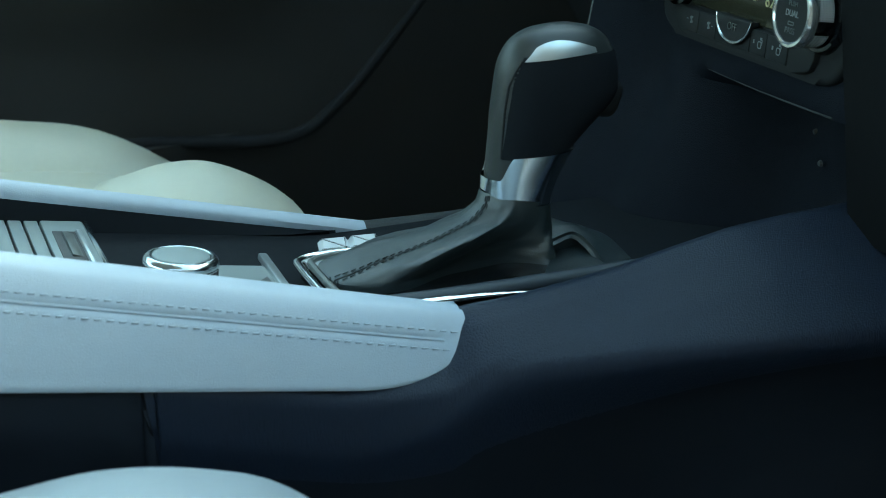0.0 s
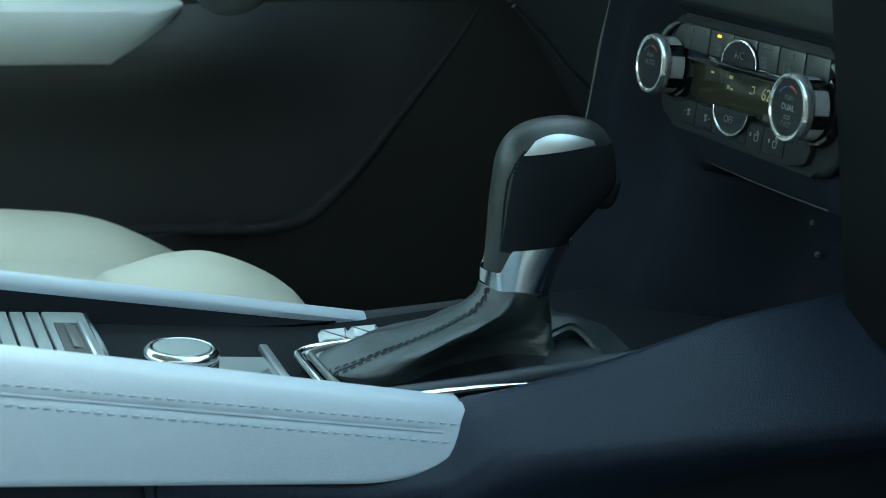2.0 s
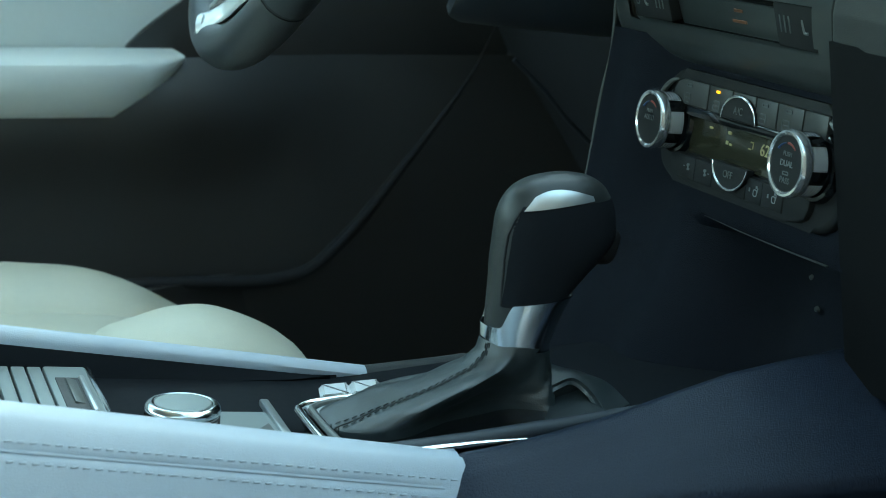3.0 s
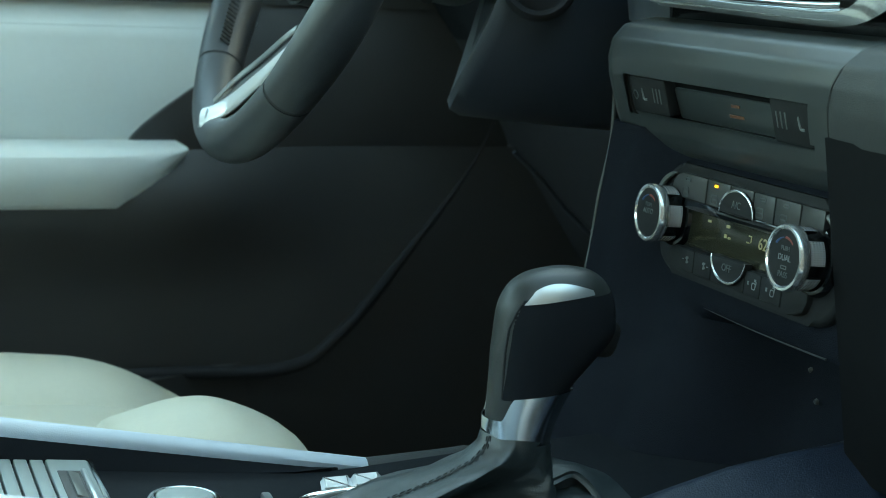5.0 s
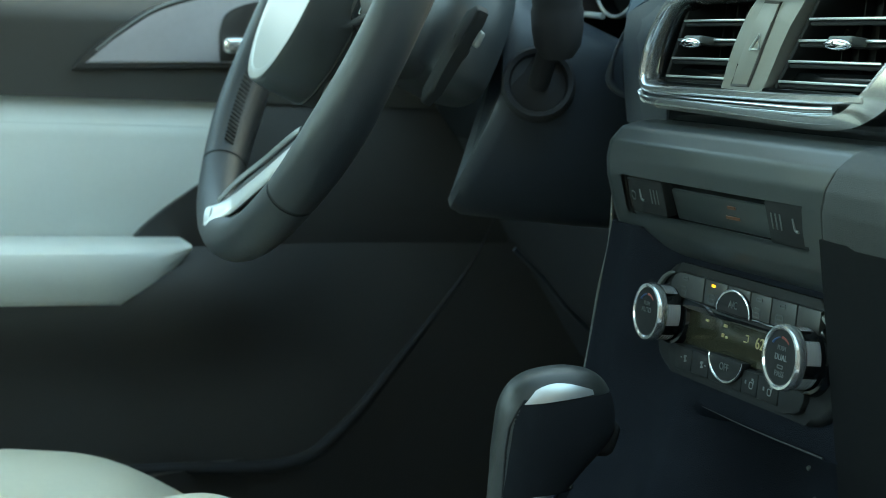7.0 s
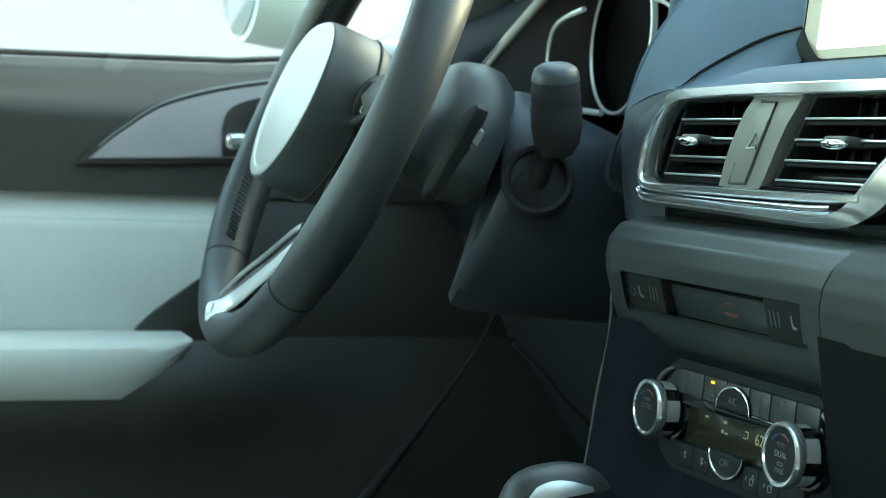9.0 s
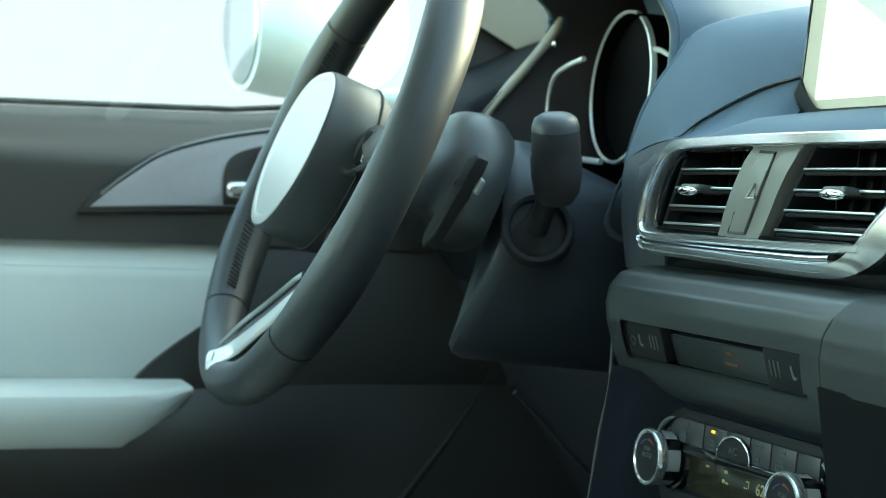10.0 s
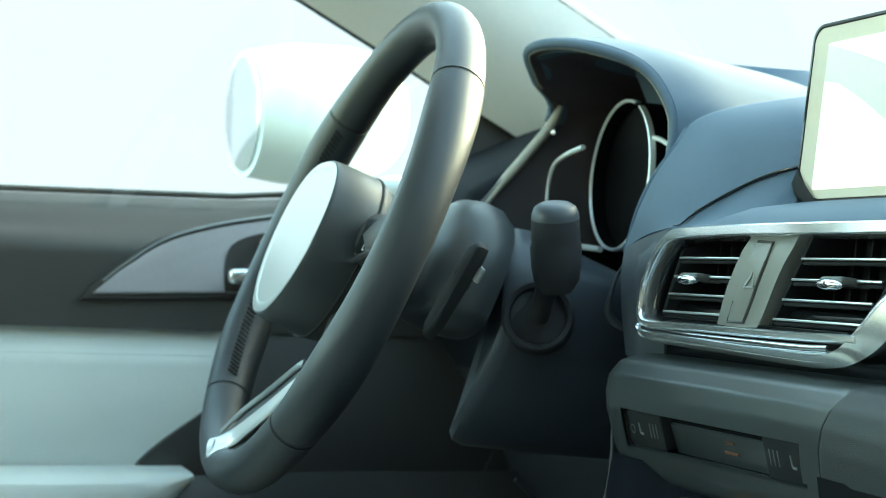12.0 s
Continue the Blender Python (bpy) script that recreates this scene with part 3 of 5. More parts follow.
    part("end_trim", tube(spline([(0.056, 0.206, 0.615), (0.050, 0.216, 0.600), (0.046, 0.222, 0.583), (0.047, 0.226, 0.570), (0.060, 0.222, 0.560), (0.085, 0.205, 0.556)], 24), lambda q: 0.0012 + 0.0020 * math.exp(-((q - 0.62) / 0.22) ** 2), 10), COLUMN, dash, "small dark trim at the end of the dash")
    inner_edge = spline([(0.036, 0.150, 0.545), (0.037, 0.148, 0.575), (0.041, 0.139, 0.61), crease[0]], 12)
    outer_edge = spline([(0.047, 0.2005, 0.545), (0.044, 0.2005, 0.575), (0.0435, 0.2003, 0.598), crest[0]], 12)
    part("shoulder_side", sheet(lambda u, v: inner_edge[round(12 * u)].lerp(outer_edge[round(12 * u)], v) + Vector((-0.004, 0, 0)) * math.sin(math.pi * v), 12, 10, 0.006), COLUMN, dash, "dark soft end of the shoulder")
    part("pad_seam", tube([p + Vector((-0.0010, -0.0010, 0.0008)) for p in crease], lambda q: 0.0003 + 0.0008 * ease(0, 0.5, q), 6), GLOSS_BLACK, dash, "dark seam across the pad")
    lip = [p + Vector((-0.0005, 0.001, -0.002)) for p in crest[:22]]
    part("shoulder_edge", tube(lip, lambda q: 0.0003 + 0.0017 * min(1, 3 * q), 8), DASH_SKIN, dash, "satin edge of the shoulder")
    part("top_deck", box((0.56, 1.34, 0.05), pose(0.56, -0.02, 0.70, 0, 1.0, 0), 0.02), DASH_SKIN, dash, "dark top deck under the windscreen")
    part("end_block", prism([(0.10, 0.50), (0.5, 0.50), (0.5, 0.735), (0.18, 0.735), (0.10, 0.70), (0.035, 0.665), (0.025, 0.64), (0.05, 0.58)], 0.215, Matrix.Translation((0, 0.462, 0)) @ pose(0, 0, 0, 90, 0, 0), 0.012), TROUGH, dash, "black driver's end of the dashboard")
    part("under_deck", box((0.3, 1.3, 0.09), pose(0.36, 0, 0.56), 0.02), BLACK_PLASTIC, dash)

    # band of satin trim below the vents, opened for the switch strip; the grained pad carries it on to the passenger's side
    PROFILE = ((0.0, 0.040, 0.5455), (0.06, 0.026, 0.5445), (0.14, 0.0160, 0.5420), (0.25, 0.0095, 0.5350), (0.38, 0.0075, 0.526), (0.50, 0.0082, 0.516), (0.62, 0.0110, 0.505), (0.74, 0.0138, 0.4935), (0.82, 0.0168, 0.4855), (0.90, 0.0230, 0.477), (0.96, 0.034, 0.470), (1.0, 0.050, 0.466))
    seam_y = lambda z: table(z, ((0.36, -0.094), (0.47, -0.096), (0.5055, -0.0990), (0.5144, -0.1015), (0.5279, -0.1064), (0.538, -0.1125), (0.5455, -0.117)))

    def band(u, v):
        x, z = table(v, PROFILE)
        return x + 0.010 * ease(0.96, 1.0, 1 - u) ** 2, lerp(0.148, seam_y(z), u), z

    bm = sheet(band, 66, 64, 0.004)
    hole = [f for f in bm.faces if -0.0815 < f.calc_center_median().y < 0.1225 and 0.4935 < f.calc_center_median().z < 0.5165]
    bmesh.ops.delete(bm, geom=hole, context="FACES")
    part("trim_band", bm, BAND, dash, "dark satin trim band")

    def padside(u, v):
        x, z = table(0.66 * v, PROFILE)
        return x - 0.0006 + 0.0020 * (1 - ease(0, 0.006, u)) - 0.02 * u, lerp(seam_y(z) - 0.0007, -0.75, u ** 1.6), z

    part("passenger_pad", sheet(padside, 80, 60, 0.0042), PAD_GRAIN, dash, "grained dark passenger-side pad")
    # the pad runs on down here; its shade is painted as black
    skirt_y = -0.0985
    part("shaded_pad", sheet(lambda u, v: (lerp(0.0090, 0.030, v) - 0.02 * u, lerp(skirt_y, -0.74, u), lerp(0.5025, 0.33, v)), 20, 12, 0.004), PAD_SHADE, dash, "lower passenger pad, its shade put in as black")
    joint = [(x - 0.0042, seam_y(z) - 0.0003, z + 0.001) for x, z in (table(0.66 * k / 20, PROFILE) for k in range(21))]
    part("pad_joint", tube(joint, 0.0011, 6), RUBBER, dash, "dark joint between band and pad")
    part("glovebox", sheet(lambda u, v: (lerp(0.040, 0.12, v * v) - 0.02 * u, lerp(-0.108, -0.72, u), lerp(0.48, 0.20, v)), 12, 12, 0.01), VENT_BLACK, dash, "black glovebox front")
    part("black_gap", box((0.04, 0.95, 0.044), pose(0.060, -0.30, 0.5615), 0.006), GLOSS_BLACK, dash, "gloss black strip under the vents")

    # the centre panel: a plate behind the climate unit and a wing that sweeps back to the console
    def wing_x(z):
        return table(z, ((0.20, -0.075), (0.285, -0.030), (0.355, -0.006), (0.43, 0.006), (0.485, 0.014)))

    def left_y(z):
        return table(z, ((0.20, 0.158), (0.385, 0.165), (0.43, 0.162), (0.485, 0.157)))

    def plate(u, v):
        z = lerp(0.485, 0.20, v)
        x = table(z, ((0.20, -0.075), (0.285, -0.024), (0.355, 0.008), (0.40, 0.024), (0.43, 0.031), (0.485, 0.030)))
        x += 0.055 * ease(0.36, 0.66, u) * ease(0.389, 0.380, z) * ease(0.2, 0.30, z)
        x = lerp(wing_x(z), x, ease(0.14, 0.32, u)) + 0.03 * (1 - ease(0.0, 0.05, u)) ** 2
        return x + 0.10 * ease(0.95, 1.0, u) ** 1.5, lerp(left_y(z), -0.112, u), z

    part("centre_panel", sheet(plate, 60, 60, 0.004), PANEL_GRAIN, dash, "grained dark panel round the controls")

    part("side_cheek", box((0.3, 0.02, 0.32), pose(0.20, 0.158, 0.34), 0.008), VENT_BLACK, dash)
    # thin slanting rod; what it belongs to is unknown
    part("footwell_rod", tube([(0.057, 0.42, 0.4306), (0.082, 0.42, 0.4063), (0.102, 0.42, 0.3819), (0.125, 0.42, 0.3594)], 0.0020, 8), COLUMN, dash, "thin rod in the dark footwell")
    part("kick_panel", box((0.42, 0.03, 0.62), pose(0.36, 0.665, 0.31), 0.01), MATT_BLACK, dash, "black footwell side panel")
    part("column_panel", sheet(lambda u, v: (lerp(0.10, 0.22, v), lerp(0.66, 0.165, u), lerp(0.52, 0.30, v)), 16, 10, 0.01), KNEE, dash, "black knee panel under the steering column")
    # a lighter tube draws the light caught along the panel's edge
    edge = spline([(0.0185, 0.1600, 0.520), (0.0165, 0.1605, 0.473), (0.0095, 0.1625, 0.437), (0.0020, 0.1640, 0.390), (-0.012, 0.1635, 0.335)], 30)
    part("edge_highlight", tube(edge, 0.0012, 8), DARK_SATIN, dash, "thin lighter line for the lit edge of the centre panel")
    lip = [(0.0155 - 0.002 * math.sin(math.pi * k / 12), lerp(0.034, -0.092, k / 12), 0.3885) for k in range(13)]
    bin_ = part("bin_sill", box((0.02, 0.112, 0.003), pose(0.034, -0.065, 0.3885), 0.001), VENT_BLACK, dash, "black sill over the bin")
    part("bin_lip", tube(lip, lambda q: 0.0002 + 0.0004 * q, 8), KEY_SATIN, bin_, "satin lip of the bin")
    for x, y, z in ((0.060, -0.0115, 0.359), (0.052, -0.0305, 0.3465)):
        part("socket_mark", turned([(0.0, 0.002), (0.0014, 0.0016), (0.0019, 0.0)], 16, face(x, y, z, -8)), DARK_SATIN, bin_, "tiny bright socket mark")


build_dashboard()


def build_vents():
    base = face(0.036, 0.0, 0.597, 8)
    # local outline: x towards the passenger, y up
    surround = thing("vent_surround", "satin silver surround of the centre air vents", "trim")
    over = spline([(0.25, 0.0285, 0.008), (0.118, 0.0287, 0.008), (0.04, 0.0290, 0.008), (-0.029, 0.0290, 0.008), (-0.090, 0.0280, 0.008), (-0.1050, 0.0262, 0.008), (-0.1145, 0.0220, 0.008), (-0.1248, 0.0110, 0.008), (-0.1325, -0.002, 0.008), (-0.1352, -0.0143, 0.008), (-0.1345, -0.0225, 0.008), (-0.1300, -0.0275, 0.008), (-0.122, -0.0290, 0.008), (-0.1043, -0.0293, 0.008), (-0.0475, -0.0292, 0.008), (0.0096, -0.0292, 0.008), (0.0607, -0.0288, 0.008), (0.105, -0.0280, 0.008)], 150)
    part("frame", ribbon(over, lambda s: 0.0072 - 0.0022 * ease(0.28, 0.40, s), base, 0.0022, 0.016), SATIN_SILVER, surround)
    inner = spline([(-0.095, 0.0240, 0.003), (-0.1035, 0.0215, 0.003), (-0.1124, 0.0140, 0.003), (-0.1205, 0.0002, 0.003), (-0.1245, -0.0140, 0.003), (-0.1235, -0.0215, 0.003), (-0.116, -0.0245, 0.003), (-0.09, -0.0250, 0.003), (0.0, -0.0255, 0.003), (0.09, -0.0260, 0.003)], 90)
    part("inner_bevel", ribbon(inner, lambda s: 0.0052 - 0.0022 * ease(0.45, 0.6, s), base, 0.0012), GLOSS_BLACK, surround, "gloss black inner bevel")
    low = spline([(-0.1385, -0.0245, 0.004), (-0.1425, -0.0290, 0.006), (-0.1385, -0.0340, 0.009), (-0.120, -0.0370, 0.010), (-0.042, -0.0385, 0.010), (0.03, -0.0402, 0.010), (0.070, -0.0402, 0.010), (0.092, -0.0368, 0.010), (0.112, -0.0265, 0.010), (0.135, -0.0110, 0.010), (0.18, 0.005, 0.009), (0.24, 0.012, 0.008)], 110)
    low_w = lambda s: 0.0062 + 0.0015 * ease(0.1, 0.5, s) + 0.0160 * ease(0.58, 0.80, s)

    def low_bar(u, v):
        i = min(109, round(110 * u))
        run = (low[i + 1] - low[i]).normalized()
        across = Vector((-run.y, run.x, 0))
        back = lerp(0.0085, 0.0010, ease(0.50, 0.80, u))
        return base @ (low[i] + across * low_w(u) * (0.5 - v) - Vector((0, 0, back * (0.35 * v + 0.65 * v * v) + 0.003 * (1 - ease(0, 0.15, v)))))

    part("lower_bar", sheet(low_bar, 110, 12, -0.005), SATIN_SILVER, surround, "broad satin lower bar with an undercut face")
    mid = spline([(-0.132, -0.0318, 0.0065), (-0.115, -0.0335, 0.0075), (-0.0425, -0.0345, 0.0080), (0.049, -0.0348, 0.0082), (0.0800, -0.0340, 0.0085)], 40)
    part("step_bar", ribbon(mid, 0.0040, base, 0.0008), CHROME, surround, "dim step of the surround")
    part("backing", prism([(-0.15, -0.032), (0.24, -0.032), (0.24, 0.034), (-0.112, 0.034), (-0.135, 0.015)], 0.004, base @ pose(0, 0, -0.030)), VENT_BLACK, surround, "black backing")
    slants = ((-0.122, -0.100, -0.043, -0.016), (0.006, 0.041, 0.098, 0.128))
    for n, (xl0, xl1, xr0, xr1) in enumerate(slants):
        vent = thing("air_vent", "black air vent with horizontal slats and a chrome tab", "air vent", "centre air vents")
        for a0, a1 in ((xl0, xl1), (xr0, xr1)):
            part("side_wall", prism([(a0 - 0.002, -0.028), (a0 + 0.002, -0.028), (a1 + 0.002, 0.027), (a1 - 0.002, 0.027)], 0.03, base, 0.0006), VENT_BLACK, vent)
        for y0, a0, c0 in ((0.0285, xl1, xr1), (-0.0285, xl0, xr0)):
            part("vent_wall", box((c0 - a0 + 0.006, 0.0016, 0.032), base @ pose((a0 + c0) / 2, y0, -0.014), 0.0004), VENT_BLACK, vent)
        for k, v in enumerate((0.0126, 0.0012, -0.0100, -0.0210)):
            s = (v + 0.028) / 0.055
            a, c = lerp(xl0, xl1, s) + 0.003, lerp(xr0, xr1, s) - 0.003
            slat = box((c - a, 0.0022, 0.016), base @ pose((a + c) / 2, v, -0.007, 12, 0, 0), 0.0009, 2)
            blade = part("slat", slat, VENT_BLACK, vent, "black slat")
            part("slat_edge", box((c - a, 0.0014, 0.0014), base @ pose((a + c) / 2, v + 0.0008, 0.0012), 0.0004, 2), SOFT_CHROME, blade, "bright silver edge")
        for k in range(5):
            a = lerp(xl0, xr0, (k + 1) / 6) + 0.011
            part("vane", box((0.0015, 0.054, 0.006), base @ pose(a, 0, -0.026), 0.0004), VENT_BLACK, vent)
        mid = (-0.0735, 0.0790)[n]
        tab = part("tab", box((0.021, 0.0046, 0.020), base @ pose(mid, 0.0012, 0.001), 0.0020, 3), DARK_SATIN, vent, "sliding tab")
        tip = turned([(0.0, -0.0045), (0.0070, -0.0038), (0.0106, -0.0018), (0.0112, 0.0), (0.0104, 0.0014), (0.0070, 0.0026), (0.0, 0.0031)], 36, base @ pose(mid, -0.001, 0.0110) @ Matrix.Diagonal((1.0, 0.27, 1, 1)))
        part("tab_tip", tip, BRIGHT_CHROME, tab, "bright chrome tip")
    hazard = thing("hazard_switch", "satin grey strip between the vents with a hazard switch", "switch")
    strip = [(-0.0433, -0.0262), (-0.0200, -0.0264), (0.0023, -0.0265), (0.0065, -0.0200), (0.0112, -0.0110), (0.0160, -0.0010), (0.0222, 0.0095), (0.0300, 0.0190), (0.0365, 0.0262), (-0.0155, 0.0262), (-0.0225, 0.0185), (-0.0290, 0.0090), (-0.0345, -0.0010), (-0.0390, -0.0130)]
    part("strip", prism(strip, 0.016, base @ pose(0, 0, 0.0045), 0.0012), STRIP_SATIN, hazard, "satin grey strip")
    edge = [(-0.0295, -0.0238), (-0.0120, -0.0236), (-0.0070, -0.0130), (-0.0010, 0.0010), (0.0040, 0.0110), (0.0103, 0.0218), (-0.0060, 0.0225), (-0.0140, 0.0110), (-0.0200, 0.0), (-0.0250, -0.0120)]
    key = part("button", prism(edge, 0.003, base @ pose(0, 0, 0.0056), 0.0008), STRIP_SATIN, hazard, "slanted grey button")
    part("gap", tube([base @ Vector((x, y, 0.0046)) for x, y in (edge[9], *edge[:7])], 0.0013, 6), BLACK_PLASTIC, hazard, "dark gap round the button")
    bridge = [(-0.0200, 0.0252), (0.0330, 0.0252), (0.0440, 0.0300), (-0.0230, 0.0300)]
    part("bridge", prism(bridge, 0.004, base @ pose(0, 0, 0.0098), 0.0015, segments=3), SATIN_SILVER, hazard, "bright silver bridge over the strip")
    tri = [(-0.0136, -0.0038), (-0.0044, -0.0036), (-0.0056, 0.0046)]
    part("triangle", tube([base @ Vector((x, y, 0.0062)) for x, y in (*tri, tri[0])], 0.0007, 6), MARK_WHITE, key, "pale warning triangle")


build_vents()


def build_switch_strip():
    base = face(0.0108, 0.021, 0.5050, -13)
    strip = thing("switch_strip", "dark recessed strip with heated-seat switches", "switch panel")
    out = rounded(0.206, 0.0275, 0.007, 6)
    part("rim", frame_ring([(x * 1.028, y * 1.12) for x, y in out], out, 0.010, base @ pose(0, 0, 0.0012), 0.0005), BAND, strip, "satin rim")
    part("recess", prism(out, 0.004, base @ pose(0, 0, -0.006)), GLOSS_BLACK, strip, "black recess")
    part("plate", prism(rounded(0.112, 0.0190, 0.002, 3, 0.003, -0.0035), 0.002, base @ pose(0, 0, -0.0050, 4, 0, 0), 0.0006), BAND, strip, "dim warning plate")
    for k, (x, y, w) in enumerate(((0.016, 0.001, 0.009), (0.016, -0.005, 0.015))):
        part("lettering", box((w, 0.0018, 0.0006), base @ pose(x, y, -0.0046), 0.0002, 1), WARN, strip, "dim orange lettering")
    for cx, w, mark in ((-0.076, 0.046, -0.006), (0.0815, 0.038, 0.009)):
        sw = part("switch", prism(rounded(w, 0.0225 if cx < 0 else 0.0240, 0.0022, 3, cx, 0), 0.008, base @ pose(0, 0, 0.0012), 0.0014), KEY_BLACK, strip, "black seat-heater switch")
        for j in range(3):
            part("bar", box((0.0012, 0.009, 0.0006), base @ pose(cx - w / 2 + 0.006 + 0.0042 * j + (0.024 if cx < 0 else 0), 0.001, 0.0013), 0.0002, 1), MARK_GREY, sw, "dim level bar")
        seat = [(-0.0015, 0.006), (-0.0012, 0.002), (0.0, -0.0025), (0.0042, -0.0030)]
        part("seat_mark", tube([base @ Vector((cx + mark + 0.75 * q.x, 0.75 * q.y, 0.0014)) for q in spline([(x, y, 0) for x, y in seat], 10)], lambda q: 0.0005 + 0.0004 * q, 6), MARK_DIM, sw, "pale seat symbol")
    part("wheel_mark", turned([(0.0024, 0), (0.0031, 0.0004), (0.0024, 0.0006)], 20, base @ pose(-0.092, 0, 0.0013)), MARK_GREY, strip, "dim wheel symbol")


build_switch_strip()


def build_climate():
    base = face(0.020, -0.001, 0.438, 6)
    unit = thing("climate_unit", "black climate control unit with two chrome-ringed dials and a display", "climate control")
    part("housing", prism(rounded(0.200, 0.066, 0.026, 8), 0.02, base @ pose(0, -0.0035, 0.001), 0.004, segments=3), KEY_BLACK, unit, "black rounded housing")
    part("display", prism([(-0.057, 0.0055), (0.052, 0.0055), (0.052, -0.0165), (-0.057, -0.0165)], 0.002, base @ pose(0, 0, 0.0025), 0.0004), LCD, unit, "dim amber display")
    part("brow", box((0.112, 0.006, 0.010), base @ pose(-0.002, 0.0075, 0.002), 0.0012), GLOSS_BLACK, unit, "gloss black brow over the display")
    # upper row of buttons
    edges = [-0.078, -0.0365, -0.0105, 0.0145, 0.0365, 0.0615, 0.084]
    for k, (a, b) in enumerate(zip(edges, edges[1:])):
        cut = [(a + 0.0005, 0.0245)] if k else [(a + 0.012, 0.0245), (a + 0.006, 0.0225), (a + 0.002, 0.0185), (a + 0.0005, 0.014)]
        key = part("button", prism([(a + 0.0005, 0.010), (b - 0.0005, 0.010), (b - 0.0005, 0.0245), *cut], 0.004, base @ pose(0, 0, 0.006), 0.0009), KEY_SATIN, unit, "dark satin button")
        c = (a + b) / 2
        if k == 1:
            part("lamp", box((0.0038, 0.0016, 0.0008), base @ pose(c - 0.0020, 0.0218, 0.0062), 0.0003, 1), AMBER, key, "lit amber indicator")
        elif k in (0, 3, 4):
            part("lamp", frame_ring(rounded(0.006, 0.0022, 0.0006, 2), rounded(0.0046, 0.001, 0.0004, 2), 0.0006, base @ pose(c - 0.001, 0.0215, 0.0064)), MARK_GREY, key, "unlit indicator")
        if k in (0, 1, 3, 4):
            glyph = frame_ring(rounded(0.0075, 0.0058, 0.0012, 2), rounded(0.0060, 0.0043, 0.0008, 2), 0.0005, base @ pose(c - 0.003, 0.0140, 0.0063))
            box((0.0052, 0.0007, 0.0004), base @ pose(c - 0.003, 0.0140, 0.0061), 0, bm=glyph)
            part("symbol", glyph, MARK_GREY, key, "dim symbol")
    for n, (c, y, s, label) in enumerate(((0.0010, 0.0092, 1, "A/C"), (-0.0010, -0.0150, -1, "OFF"))):
        arch = [(c + 0.0180 * math.cos(radians(t)), y + s * 0.0135 * math.sin(radians(t))) for t in np.linspace(180, 0, 24)]
        key = part("round_button", prism(arch, 0.005, base @ pose(0, 0, 0.0078), 0.0008), KEY_BLACK, unit, "half-round button")
        part("arc", tube([base @ Vector((x, yy, 0.0078)) for x, yy in arch[:: 1]], lambda q: 0.0003 + 0.0006 * math.sin(math.pi * q ** 0.7), 8), SATIN_SILVER, key, "bright chrome arc")
        lettering("print", label, 0.0058, base @ pose(c, y + s * 0.0055, 0.0081), MARK_GREY, key)
    # lower row, set in one black panel with rounded ends
    skirt = [(-0.074, -0.0180), (-0.073, -0.0250), (-0.069, -0.0310), (-0.062, -0.0332), (-0.050, -0.0338), (0.056, -0.0338), (0.066, -0.0328), (0.072, -0.0300), (0.075, -0.0240), (0.075, -0.0180)]
    part("lower_panel", prism(skirt, 0.005, base @ pose(0, 0, 0.0046), 0.0012, segments=2), KEY_BLACK, unit, "black lower panel")
    edges = [-0.0620, -0.0425, -0.0225, 0.0145, 0.0310, 0.0520]
    for k, (a, b) in enumerate(zip(edges, edges[1:])):
        key = part("button", prism([(a + 0.0003, -0.0312), (b - 0.0003, -0.0312), (b - 0.0003, -0.0185), (a + 0.0003, -0.0185)], 0.003, base @ pose(0, 0, 0.0054), 0.0005), KEY_BLACK, unit, "black button")
        c = (a + b) / 2
        if k < 2:
            fan = box((0.0012, 0.0040, 0.0004), base @ pose(c + 0.0025, -0.0245, 0.0056, 0, 0, 12), bm=None)
            box((0.0030, 0.0012, 0.0004), base @ pose(c + 0.0025, -0.0233, 0.0056, 0, 0, 12), bm=fan)
            box((0.0026, 0.0011, 0.0004), base @ pose(c + 0.0029, -0.0258, 0.0056, 0, 0, 12), bm=fan)
            box((0.0016, 0.0005, 0.0004), base @ pose(c - 0.0020 if k == 0 else c + 0.0065, -0.0245, 0.0056), bm=fan)
            part("symbol", fan, MARK_DIM, key, "pale fan symbol")
        elif k > 2:
            seat = frame_ring(rounded(0.0040, 0.0040, 0.0012, 3), rounded(0.0028, 0.0028, 0.0008, 3), 0.0004, base @ pose(c + 0.0020, -0.0255, 0.0056))
            box((0.0016, 0.0014, 0.0004), base @ pose(c + 0.0034, -0.0222, 0.0056), bm=seat)
            box((0.0006, 0.0030, 0.0004), base @ pose(c + 0.0044, -0.0240, 0.0056, 0, 0, -14), bm=seat)
            box((0.0012, 0.0020, 0.0004), base @ pose(c - 0.0035, -0.0245, 0.0056), bm=seat)
            part("symbol", seat, MARK_DIM, key, "pale air-flow symbol")
    # display marks
    for x, y, w, h in ((-0.0132, 0.0010, 0.004, 0.0018), (-0.0150, -0.0046, 0.003, 0.0022), (-0.0110, -0.0052, 0.003, 0.0014), (-0.0340, 0.0008, 0.004, 0.0014), (0.0110, -0.0004, 0.0035, 0.0008), (0.0122, -0.0022, 0.0008, 0.0036), (0.0090, -0.0042, 0.0035, 0.0008)):
        part("segment", box((w, h, 0.0004), base @ pose(x, y, 0.0027), 0.0002, 1), LCD_INK, unit, "amber display mark")
    lettering("digits", "62", 0.0092, base @ pose(0.0245, -0.0030, 0.0027), LCD_INK, unit)
